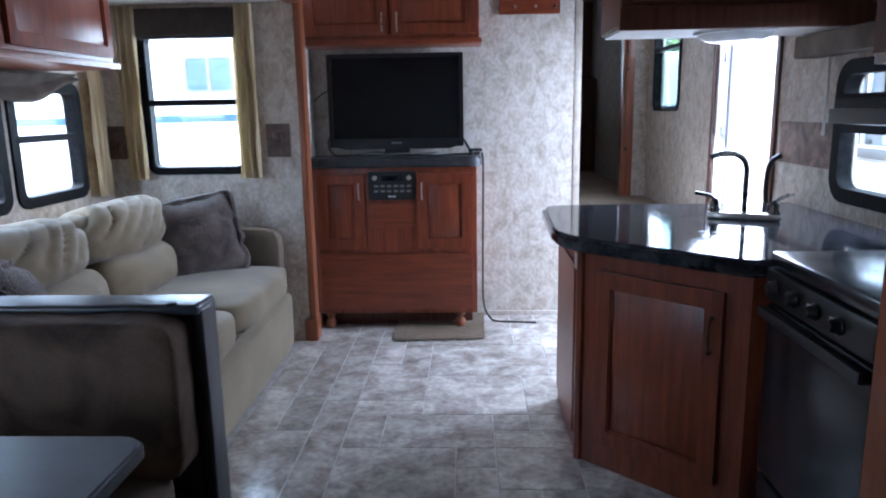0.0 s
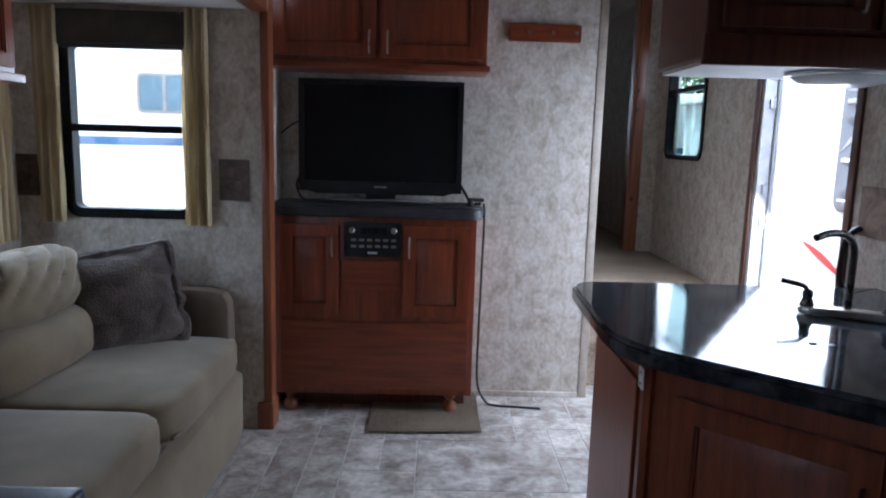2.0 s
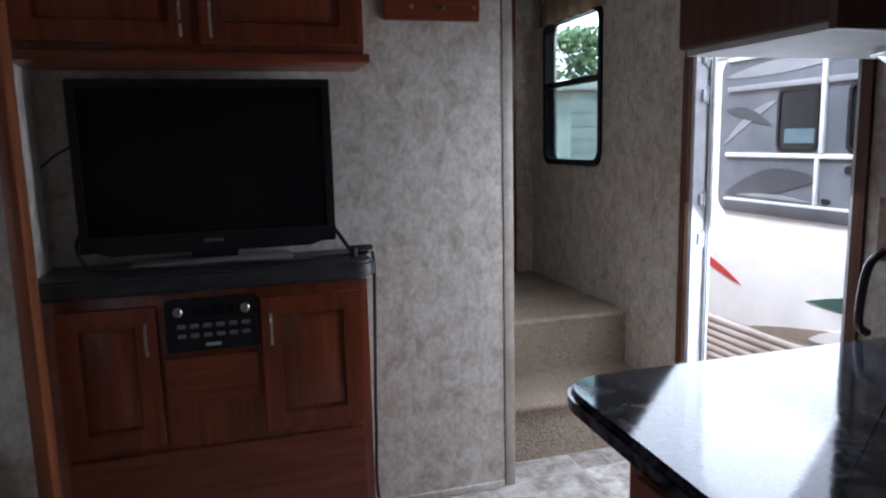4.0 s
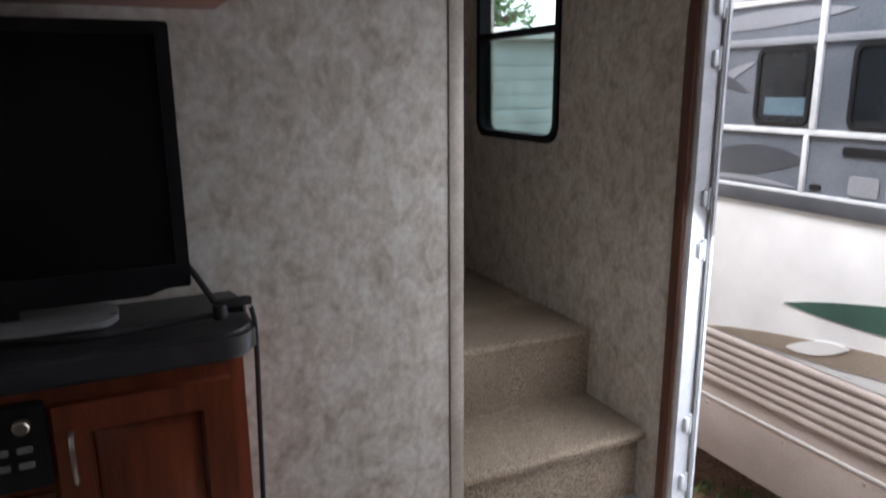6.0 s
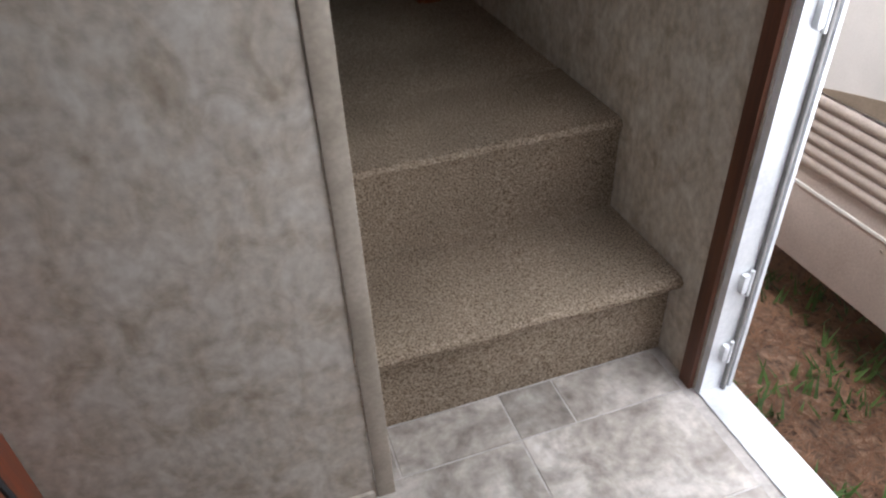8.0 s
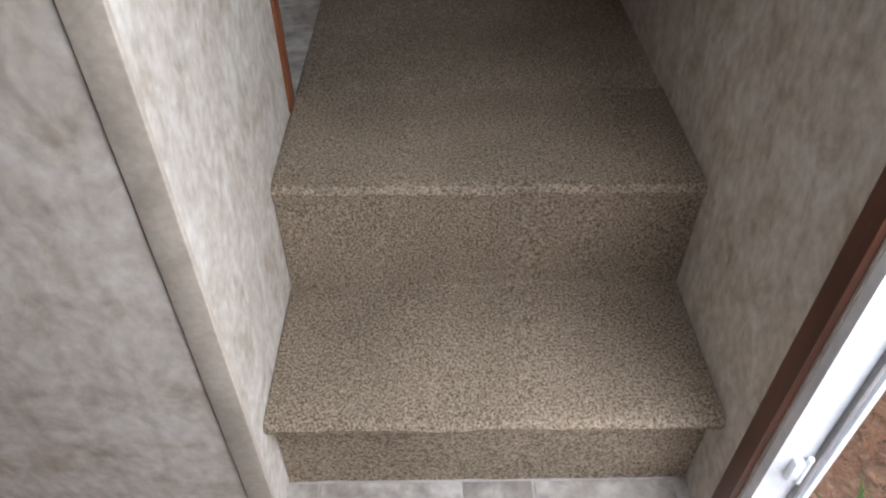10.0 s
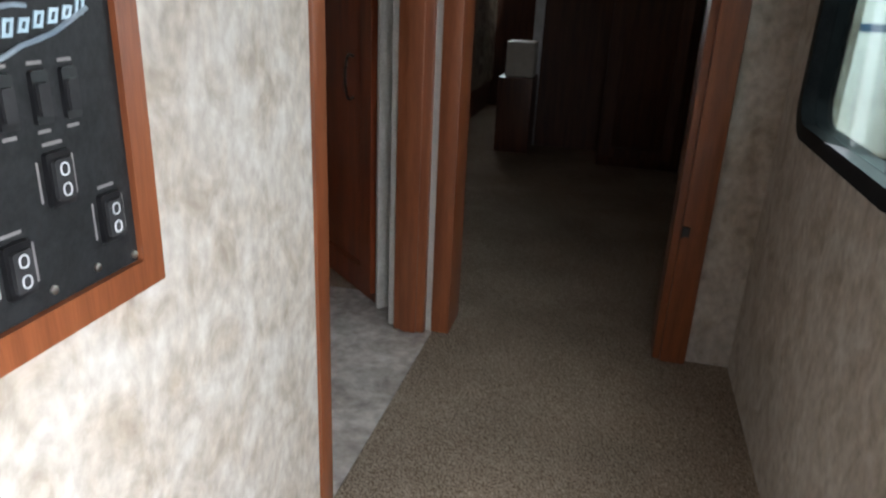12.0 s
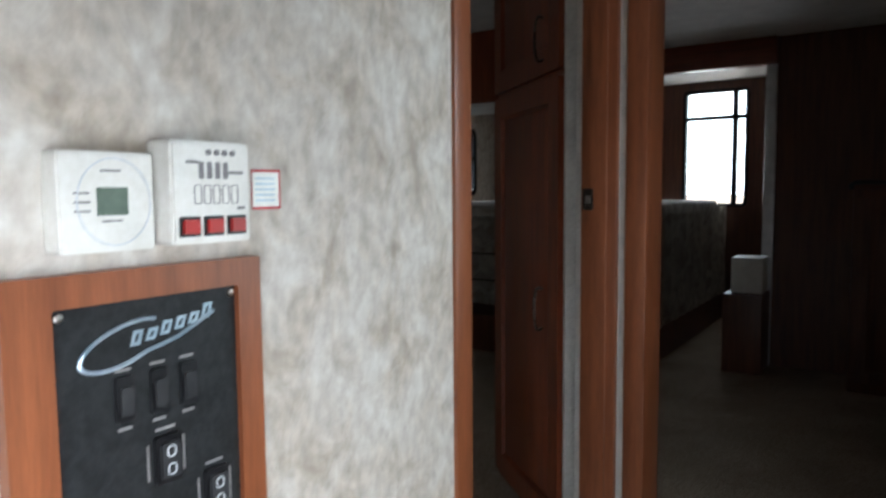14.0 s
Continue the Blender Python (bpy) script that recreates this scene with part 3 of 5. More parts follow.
def window(name, axis, w, u0, u1, v0, v1, inward, label, bar=None, r=0.05, fw=0.03, mid=None, lower=None):
    """A rounded window: black frame, glass, optional crossbar at height bar and post at mid."""
    fm = face_map(axis, w)
    win = thing(name, fm((u0 + u1) / 2, v0, 0), label, "window", kind=S)
    o = inward
    part("frame", ring(rounded(u0 - fw, u1 + fw, v0 - fw, v1 + fw, r + fw), rounded(u0 + 0.012, u1 - 0.012, v0 + 0.012, v1 - 0.012, r), fm, 0.012 * o, -0.05 * o), FRAMEB, win)
    if bar:
        part("crossbar", flat([(u0, bar - 0.016), (u1, bar - 0.016), (u1, bar + 0.016), (u0, bar + 0.016)], fm, 0.012 * o, -0.03 * o, 0.003), FRAMEB, win)
    if mid:
        part("post", flat([(mid - 0.02, v0), (mid + 0.02, v0), (mid + 0.02, v1), (mid - 0.02, v1)], fm, 0.012 * o, -0.03 * o, 0.003), FRAMEB, win)
    for a, b in (((v0, bar), (bar, v1)) if bar else ((v0, v1),)):
        p = part("pane", flat([(u0, a), (u1, a), (u1, b), (u0, b)], fm, -0.014 * o, -0.018 * o), lower if lower and a == v0 else GLASS, win)
        p.visible_shadow = False
    return win


window("window_1", "x", XR, W2[0], W2[1], W2[2], W2[3], -1, "black framed sliding window over the landing", 1.72, 0.06, 0.02, lower=TINTED)
window("window_2", "x", XR, W3[0], W3[1], W3[2], W3[3], -1, "black framed rounded kitchen window", 1.20, 0.06, 0.045)
window("window_3", "y", 3.45, -1.66, -1.15, 1.0, 1.72, -1, "black framed window with a crossbar at the sofa end", 1.36, 0.03)
for i, (a, b, c, d) in enumerate(WS):
    window("window_%d" % (i + 4), "x", -1.90, a, b, c, d, 1, "black framed window behind the sofa", 1.2 if i < 2 else None, 0.03, 0.04)
window("window_7", "x", -2.0, 8.75, 9.30, 1.62, 2.17, 1, "small black framed bedroom window", 1.93, 0.05)
window("window_8", "y", 9.9, -0.27, 0.22, 1.50, 2.44, -1, "bright narrow window at the end of the bed", 2.22, 0.02, 0.015, 0.13)

# ---- curtains and shades ----
def drape(fm, u0, u1, v0, v1, d, folds, amp=0.018, flare=0.0):
    t = bmesh.new()
    nu, nv = folds * 10, 14
    g = []
    for j in range(nv + 1):
        v = v0 + (v1 - v0) * j / nv
        row = []
        for i in range(nu + 1):
            s = i / nu
            k = 1 + flare * (1 - j / nv)
            u = (u0 + u1) / 2 + (s - 0.5) * (u1 - u0) * k
            w = amp * math.sin(s * folds * 2 * math.pi + 0.5 * math.sin(j * 0.7)) * (0.7 + 0.3 * (1 - j / nv))
            row.append(t.verts.new(fm(u, v, d + w)))
        g.append(row)
    for a, b in zip(g, g[1:]):
        for i in range(nu):
            t.faces.new((a[i], a[i + 1], b[i + 1], b[i]))
    f = t.faces[:]
    bmesh.ops.solidify(t, geom=f, thickness=0.003)
    return t


FS = face_map("y", 3.45)
for u0, u1 in ((-1.785, -1.675), (-1.16, -1.045)):
    solo("curtain", drape(FS, u0, u1, 0.95, 1.86, -0.045, 3), CURTAIN, ((u0 + u1) / 2, 3.41, 0.95), "narrow gold striped curtain hanging beside a window", "curtain", "gold curtains")
FO = face_map("x", -1.90)
solo("curtain", drape(FO, 3.20, 3.34, 0.88, 1.53, 0.05, 3), CURTAIN, (-1.85, 3.27, 0.88), "narrow gold curtain in the corner behind the sofa", "curtain", "gold curtains")
sh = thing("roller_shade", (-1.4, 3.42, 1.70), "dark brown rolled shade over the sofa-end window", "window shade")
part("roll", box(-1.69, -1.13, 3.405, 3.445, 1.70, 1.85, 0.012), SHADE, sh)
part("hem_bar", box(-1.66, -1.15, 3.40, 3.41, 1.69, 1.712, 0.004), BLACK, sh)


def swag(y0, y1):
    t = bmesh.new()
    g = []
    for i in range(41):
        s = i / 40
        y = y0 + (y1 - y0) * s
        low = 1.36 + 0.10 * abs(math.cos(s * 2 * math.pi)) ** 3
        g.append([t.verts.new((-1.86 + 0.015 * math.sin(k * 1.1 + s * 9), y, 1.50 + (low - 1.50) * k / 8)) for k in range(9)])
    for a, b in zip(g, g[1:]):
        for i in range(8):
            t.faces.new((a[i], a[i + 1], b[i + 1], b[i]))
    bmesh.ops.solidify(t, geom=t.faces[:], thickness=0.004)
    return t


solo("valance", swag(1.3, 3.12), VALANCE, (-1.86, 2.2, 1.36), "taupe gathered valance under the overhead cabinets", "valance")
bm = drape(face_map("x", XR), 4.60, 5.42, 2.06, 2.27, -0.045, 6, 0.012)
solo("valance", bm, STRIPE, (XR - 0.04, 5.0, 2.06), "brown striped valance over the landing window", "valance")


def wall_art(x, y):
    a = thing("wall_tile", (x, y, 1.06), "dark brown embossed square wall plaque", "wall plaque", "wall plaques")
    fm = face_map("y", y)
    part("plate", flat(rounded(x - 0.065, x + 0.065, 1.06, 1.24, 0.004, 2), fm, 0, -0.008), PLAQUE, a)
    for i in range(4):
        c, s = math.cos(i * math.pi / 2 + 0.6), math.sin(i * math.pi / 2 + 0.6)
        part("leaf_relief", cushion((x + 0.026 * c, y - 0.009, 1.15 + 0.034 * s), (0.036, 0.008, 0.046), None, 2.2, 3, 0.001), PLAQUE, a)


wall_art(-0.955, 3.449)
wall_art(-1.84, 3.449)

# ---- television alcove ----
con = thing("tv_console", (-0.35, 3.8, 0), "cherry wood television console with turned bun feet", "cabinet")
FC = face_map("y", 3.66)
part("body", box(-0.845, 0.130, 3.66, YW - 0.004, 0.10, 0.975, 0.004), WOOD, con)
part("countertop", prism([(-0.858, YW - 0.002), (-0.858, 3.635), (0.09, 3.625), (0.135, 3.64), (0.16, 3.675), (0.16, YW - 0.002)], 0.977, 1.035, 0.010), STONE2, con, "charcoal laminate top with rounded edge")
for a, b in ((-0.80, -0.525), (-0.215, 0.10)):
    dr = raised_door(con, FC, a, b, 0.50, 0.94, -0.002, -1)
    u = b - 0.028 if a < -0.5 else a + 0.028
    pull(dr, FC, u, 0.84, -0.022, -1)
part("lower_panel", flat(rounded(-0.80, 0.10, 0.13, 0.47, 0.004, 2), FC, -0.001, -0.010, 0.002), WOODH, con)
part("centre_panel", flat(rounded(-0.51, -0.23, 0.62, 0.77, 0.004, 2), FC, -0.001, -0.010, 0.002), WOODH, con)
FOOT = [(0.018, 0.0), (0.031, 0.008), (0.036, 0.028), (0.030, 0.048), (0.017, 0.058), (0.016, 0.066), (0.027, 0.074), (0.030, 0.085), (0.026, 0.098)]
for x in (-0.765, 0.025):
    part("bun_foot", lathe(FOOT, x, 3.70, 0.002), TRIM, con, "turned orange wood foot")
part("plinth", box(-0.80, 0.10, 3.78, YW - 0.01, 0.0, 0.10), DARKWOOD, con)
rad = thing("stereo", (-0.36, 3.65, 0.79), "black stereo faceplate set in the console", "stereo")
part("faceplate", flat(rounded(-0.498, -0.225, 0.79, 0.955, 0.008, 3), FC, -0.001, -0.024, 0.003), BLACK, rad)
part("display", flat(rounded(-0.42, -0.30, 0.90, 0.93, 0.003, 2), FC, -0.024, -0.0265), DARKGL, rad)
for i in range(6):
    for v in (0.835, 0.865):
        part("button", flat(rounded(-0.465 + i * 0.038, -0.440 + i * 0.038, v, v + 0.012, 0.003, 2), FC, -0.023, -0.028), INK, rad)
for u in (-0.46, -0.262):
    part("knob", lathe([(0.014, 0), (0.014, -0.014), (0.011, -0.017)], u, 3.636, 0.918, 16, None, "y"), STEEL, rad)
part("logo_bar", flat(rounded(-0.385, -0.34, 0.805, 0.815, 0.002, 2), FC, -0.024, -0.0255), PALE, rad)

tv = thing("television", (-0.345, 3.84, 1.037), "black flat screen television on a low stand", "television")
FT = face_map("y", 3.835)
part("back_shell", box(-0.735, 0.045, 3.845, 3.90, 1.11, 1.61, 0.02), BLACK, tv)
part("bezel", ring(rounded(-0.748, 0.057, 1.085, 1.628, 0.008, 3), rounded(-0.722, 0.031, 1.135, 1.604, 0.003, 3), FT, 0.02, -0.006), BLACK, tv)
part("screen", flat(rounded(-0.725, 0.034, 1.132, 1.607, 0.003, 2), FT, 0.012, -0.001), SCREEN, tv)
part("lower_trim", flat([(-0.70, 1.085), (0.01, 1.085), (-0.03, 1.072), (-0.66, 1.072)], FT, 0.01, -0.004), BLACK, tv)
part("logo_bar", flat(rounded(-0.375, -0.315, 1.104, 1.114, 0.002, 2), FT, -0.005, -0.008), INK, tv)
part("neck", box(-0.42, -0.27, 3.85, 3.875, 1.045, 1.13, 0.006), BLACK, tv)
part("stand_base", prism(rounded(-0.60, -0.09, 3.76, 3.92, 0.05), 1.036, 1.048, 0.004), node_mat("silver_base", (0.20, 0.20, 0.20), (0.26, 0.26, 0.26), 0.3, scale=20, bump=0), tv, "grey flat stand base")
cab = solo("power_cable", tube([(0.03, 3.87, 1.16), (0.07, 3.83, 1.10), (0.10, 3.78, 1.05), (0.12, 3.75, 1.045), (0.15, 3.73, 1.05)], 0.007), RUBBER, (0.1, 3.8, 1.04), "black cable from the television to the console edge", "cable")
bm = lathe([(0.014, 0), (0.016, 0.004), (0.014, 0.03)], 0.10, 3.73, 1.035, 12)
box(0.09, 0.165, 3.722, 3.742, 1.058, 1.075, 0.004, bm=bm)
solo("cable_clamp", bm, RUBBER, (0.14, 3.73, 1.035), "black plug lying at the console corner", "plug")
solo("antenna_cable", tube([(0.163, 3.73, 1.05), (0.17, 3.74, 0.98), (0.168, 3.77, 0.7), (0.166, 3.80, 0.4), (0.17, 3.83, 0.12), (0.21, 3.82, 0.02), (0.26, 3.78, 0.008), (0.38, 3.765, 0.008), (0.49, 3.75, 0.008)], 0.006), RUBBER, (0.19, 3.8, 0.003), "black cable hanging down to the floor", "cable")
bm = tube([(-0.70, 3.86, 1.20), (-0.76, 3.85, 1.12), (-0.72, 3.80, 1.045), (-0.62, 3.75, 1.043), (-0.45, 3.72, 1.043), (-0.30, 3.74, 1.043), (-0.15, 3.70, 1.043), (-0.02, 3.72, 1.043), (0.11, 3.73, 1.045)], 0.006)
solo("tangled_cable", bm, RUBBER, (-0.4, 3.75, 1.037), "black cable lying across the console top", "cable")
solo("wall_cable", tube([(-0.855, 3.93, 1.36), (-0.80, 3.90, 1.40), (-0.72, 3.87, 1.44)], 0.004), RUBBER, (-0.8, 3.9, 1.36), "thin dark cable running to the television", "cable")

uc = thing("overhead_cabinet", (-0.34, 3.8, 1.66), "cherry wood overhead cabinet above the television", "cabinet")
part("body", box(-0.855, 0.15, 3.665, YW - 0.002, 1.69, 2.40, 0.003), WOOD, uc)
bm = box(-0.855, 0.165, 3.645, YW - 0.002, 1.662, 1.69, 0.006)
part("lower_moulding", bm, WOODH, uc)
FU = face_map("y", 3.665)
for a, b, u in ((-0.83, -0.36, -0.388), (-0.335, 0.13, -0.305)):
    pull(raised_door(uc, FU, a, b, 1.715, 2.37, -0.001, -1), FU, u, 1.78, -0.021, -1)
hk = thing("coat_hook_rail", (0.45, YW, 1.83), "cherry wood coat rail with small metal pegs", "coat rack")
part("board", flat(rounded(0.275, 0.63, 1.842, 1.925, 0.006, 3), face_map("y", YW), -0.001, -0.02, 0.003), WOODH, hk)
for u in (0.365, 0.485, 0.60):
    part("peg", lathe([(0.005, 0), (0.005, -0.022), (0.009, -0.026), (0.008, -0.034)], u, YW - 0.02, 1.882, 12, None, "y"), STEEL, hk)

mat = thing("carpet_mat", (-0.1, 3.6, 0), "short beige carpet strip on the floor before the console", "mat")
t = bmesh.new()
g = [[t.verts.new((-0.36 + 0.53 * i / 24 + 0.006 * noise.noise(Vector((i * 0.9, j, 0))), 3.41 + 0.50 * j / 12 + (0.008 * noise.noise(Vector((i * 0.6, 3, 1))) if j == 0 else 0) + 0.03 * i / 24, 0.014 + 0.003 * noise.noise(Vector((i * 0.5, j * 0.5, 2))))) for j in range(13)] for i in range(25)]
for a, b in zip(g, g[1:]):
    for j in range(12):
        t.faces.new((a[j], b[j], b[j + 1], a[j + 1]))
bmesh.ops.solidify(t, geom=t.faces[:], thickness=0.011)
part("rug", t, CARPET, mat)

# ---- sofa ----
def gathered_roll(c, size, lean):
    """A plump roll whose cover is gathered in slanting folds that fade towards the front."""
    t = bmesh.new()
    bmesh.ops.create_cube(t, size=2)
    bmesh.ops.subdivide_edges(t, edges=t.edges[:], cuts=38, use_grid_fill=True)
    m = pose(0, 0, 0, 0, lean, 0)
    for v in t.verts:
        p = v.co.copy()
        n = 3.0
        q = p * (abs(p.x) ** n + abs(p.y) ** n + abs(p.z) ** n) ** (-1 / n)
        q = Vector((q.x * (1 + 0.2 * (1 - p.y ** 2)) * size[0] / 2, q.y * size[1] / 2, q.z * size[2] / 2))
        at = q + Vector(c)
        soft = noise.noise(at * 4.0)
        ph = 22 * q.y - 24 * q.z + 9 * q.x + 3.2 * soft
        fold = abs(math.sin(ph)) ** 0.6 - 0.7
        mask = min(1.0, max(0.0, 0.55 + 1.0 * p.z)) * (0.45 + 0.9 * max(0.0, noise.noise(at * 5.0 + Vector((3, 1, 8))) + 0.35))
        q += p.normalized() * (0.042 * fold * mask + 0.012 * soft + 0.004 * noise.noise(at * 22))
        v.co = m @ q + Vector(c)
    return t


sofa = thing("sofa", (-1.35, 2.4, 0), "beige microfibre sofa with soft creased back cushions", "sofa")
part("base", cushion((-1.32, 2.38, 0.165), (0.86, 2.05, 0.33), None, 14, 12, 0.004, 5), SOFA, sofa)
for y0, y1 in ((2.53, 3.42), (1.66, 2.53)):
    c = part("seat_cushion", cushion((-1.26, (y0 + y1) / 2, 0.39), (0.70, y1 - y0 - 0.006, 0.17), None, 7, 14, 0.005, 6, (0, 0, 0.14)), SOFA, sofa)
    part("piping", tube([(-0.925, y0 + 0.03, 0.345), (-0.917, (y0 + y1) / 2, 0.352), (-0.925, y1 - 0.03, 0.345)], 0.005), SOFAD, c, "dark seam piping")
for y0, y1 in ((2.52, 3.30), (1.74, 2.52)):
    part("lower_back", cushion((-1.575, (y0 + y1) / 2, 0.545), (0.28, y1 - y0, 0.26), pose(0, 0, 0, 0, -10, 0), 3.6, 13, 0.008, 8, (0.25, 0, 0)), SOFA, sofa)
    part("upper_back", gathered_roll((-1.655, (y0 + y1) / 2, 0.75), (0.32, y1 - y0 + 0.02, 0.28), -12), SOFA, sofa, "back cushion gathered in deep folds")
part("back_frame", box(-1.84, -1.70, 1.40, 3.43, 0.05, 0.74, 0.03), SOFA, sofa)
part("arm", cushion((-1.345, 3.375, 0.43), (0.78, 0.12, 0.50), None, 9, 9, 0.004, 6), SOFAD, sofa, "dark brown sofa arm")
part("arm", cushion((-1.37, 1.56, 0.42), (0.86, 0.17, 0.44), None, 5, 9, 0.004, 6), SOFAD, sofa, "dark brown sofa arm")


def scatter_pillow(c, m, size):
    p = thing("throw_pillow", (c[0], c[1], c[2] - size[2] / 2), "dark brown plush throw pillow on the sofa", "pillow", "throw pillows")
    t = bmesh.new()
    bmesh.ops.create_cube(t, size=2)
    bmesh.ops.subdivide_edges(t, edges=t.edges[:], cuts=12, use_grid_fill=True)
    for v in t.verts:
        q = v.co
        edge = max(abs(q.y), abs(q.z))
        th = (1 - abs(q.y) ** 2.5) * (1 - abs(q.z) ** 2.5)
        pinch = 1 - 0.07 * (1 - abs(q.y * q.z)) * edge
        w = 0.012 * noise.noise(Vector((q.x * 2 + c[1] * 7, q.y * 4, q.z * 4)))
        v.co = m @ Vector((q.x * size[0] / 2 * (0.08 + 0.92 * th ** 0.6) + w, q.y * size[1] / 2 * pinch, q.z * size[2] / 2 * pinch)) + Vector(c)
    part("cover", t, PILLOW, p)
    pts = []
    for i in range(33):
        a = 2 * math.pi * i / 32
        k = 1 / max(abs(math.cos(a)), abs(math.sin(a)))
        pts.append(m @ Vector((0.014 * math.sin(i * 2.3), math.cos(a) * k * size[1] / 2 * 0.97 + 0.012 * math.sin(i * 3.1), math.sin(a) * k * size[2] / 2 * 0.97)) + Vector(c))
    part("ruffle", tube(pts, 0.020, 6, None, 3), PILLOW, p, "fringed brown edge")


scatter_pillow((-1.36, 3.19, 0.655), pose(0, 0, 0, 8, -16, -62), (0.17, 0.46, 0.42))
scatter_pillow((-1.42, 1.86, 0.64), pose(0, 0, 0, -6, -20, 30), (0.15, 0.42, 0.38))

# ---- dinette ----
din = thing("dinette_bench", (-1.2, 1.0, 0), "brown upholstered dinette bench with black vinyl edging", "bench")
part("base", box(-1.88, -0.60, 0.70, 1.24, 0, 0.36, 0.006), BLACKV, din)
part("seat_cushion", cushion((-1.24, 0.90, 0.42), (1.28, 0.52, 0.13), None, 7, 10, 0.004, 6), SOFAD, din)
for x0, x1 in ((-1.88, -1.16), (-1.16, -0.578)):
    part("back_cushion", cushion(((x0 + x1) / 2, 1.135, 0.65), (x1 - x0, 0.13, 0.39), None, 9, 12, 0.006, 7, (0, 0.2, 0)), DINETTE, din)
part("back_panel", box(-1.88, -0.585, 1.20, 1.27, 0.0, 0.832, 0.01), BLACKV, din)
part("top_rail", box(-1.88, -0.552, 1.175, 1.285, 0.835, 0.86, 0.011, 3), BLACKV, din, "glossy black vinyl top rail")
part("end_rail", box(-0.574, -0.550, 1.19, 1.285, 0.02, 0.848, 0.009, 3), BLACKV, din)
part("screw_cap", lathe([(0.012, 0), (0.012, 0.003), (0.008, 0.005)], -0.62, 1.19, 0.859, 14), RUBBER, din)
tab = thing("dinette_table", (-1.1, 0.4, 0), "black laminate dinette table with rounded corners", "table")
part("tabletop", prism(rounded(-1.86, -0.47, -0.30, 0.735, 0.05), 0.72, 0.752, 0.008), BLACKV, tab)
part("pedestal", lathe([(0.13, 0), (0.13, 0.01), (0.04, 0.03), (0.035, 0.70), (0.10, 0.72)], -1.15, 0.2, 0.0, 20), STEEL, tab)

oc = thing("overhead_cabinets", (-1.7, 1.0, 1.50), "cherry overhead cabinet run above the sofa", "cabinet")
FOC = face_map("x", -1.52)
part("body", box(-1.89, -1.52, -2.0, 2.83, 1.53, 1.873, 0.003), WOOD, oc)
part("lower_moulding", box(-1.89, -1.495, -2.0, 2.85, 1.503, 1.532, 0.006), WOODH, oc)
for k in range(6):
    y1 = 2.80 - k * 0.76
    raised_door(oc, FOC, y1 - 0.72, y1, 1.55, 1.86, 0.001, 1, rail=0.045)
part("latch", box(-1.56, -1.54, 2.832, 2.845, 1.56, 1.62, 0.003), STEEL, oc)

# ---- kitchen ----
isl = thing("kitchen_island", (1.0, 2.3, 0), "angled cherry kitchen island with panelled door", "cabinet")
BODY = [(0.480, 2.62), (0.480, 2.075), (0.925, 1.655), (1.57, 1.655), (1.57, 2.62)]
part("body", prism(BODY, 0.0, 0.80), WOOD, isl)
# local frame of the angled front
a0, a1 = Vector((0.480, 2.075)), Vector((0.925, 1.655))
along = (a1 - a0).normalized()
nrm = Vector((along.y, -along.x))
nrm = nrm if nrm.y < 0 else -nrm


def FA(u, v, d):
    q = a0 + along * u + nrm * d
    return (q.x, q.y, v)


drn = raised_door(isl, FA, 0.085, 0.535, 0.10, 0.74, 0.001, 1)
pull(drn, FA, 0.505, 0.60, 0.021, 1, 0.055, BRONZE)
part("side_panel", flat(rounded(2.12, 2.58, 0.08, 0.74, 0.004, 2), face_map("x", 0.480), -0.001, -0.012, 0.002), WOOD, isl)
part("corner_post", prism([(0.471, 2.09), (0.471, 2.068), (0.485, 2.055), (0.500, 2.062), (0.492, 2.09)], 0.0, 0.80), WOOD, isl)
bm = flat(rounded(0.045, 0.085, 0.735, 0.79, 0.003, 2), lambda u, v, d: (0.480 - d, 2.14 - (u - 0.0), v), 0.013, 0.016)
br = thing("bracket_plate", (0.477, 2.08, 0.735), "small white metal bracket screwed under the counter", "bracket")
part("plate", bm, ALU, br)
for v in (0.748, 0.777):
    part("screw", lathe([(0.004, 0), (0.004, -0.004)], 0.464, 2.075, v, 8, None, "x"), STEEL, br)
ct = thing("countertop", (1.0, 2.3, 0.80), "dark glossy laminate countertop on the island", "countertop")


def smooth_plan(pts, r):
    out = []
    k = len(pts)
    for i in range(k):
        p, c, q = Vector(pts[i - 1]), Vector(pts[i]), Vector(pts[(i + 1) % k])
        rr = r[i]
        if rr == 0:
            out.append((c.x, c.y))
            continue
        a, b = c + (p - c).normalized() * rr, c + (q - c).normalized() * rr
        for s in range(9):
            u = s / 8
            w = a * (1 - u) ** 2 + c * 2 * u * (1 - u) + b * u * u
            out.append((w.x, w.y))
    return out


CT = smooth_plan([(0.42, 2.87), (0.39, 2.09), (0.90, 1.63), (1.571, 1.63), (1.571, 2.87)], [0.13, 0.16, 0.02, 0, 0.01])
part("top", prism(CT, 0.80, 0.855, 0.014), STONE, ct)
for x, y in ((0.914, 2.105), (0.957, 2.085)):
    part("hole_cap", lathe([(0.011, 0), (0.011, 0.002), (0.007, 0.0035)], x, y, 0.8552, 14), BLACK, ct, "small black hole cap")
fa = thing("faucet", (1.17, 2.40, 0.855), "dark bronze two handle kitchen faucet with gooseneck", "faucet")
part("deck_plate", cushion((1.17, 2.39, 0.869), (0.27, 0.06, 0.026), pose(0, 0, 0, 0, 0, -26), 6, 6, 0), STEEL, fa, "brushed nickel deck plate")
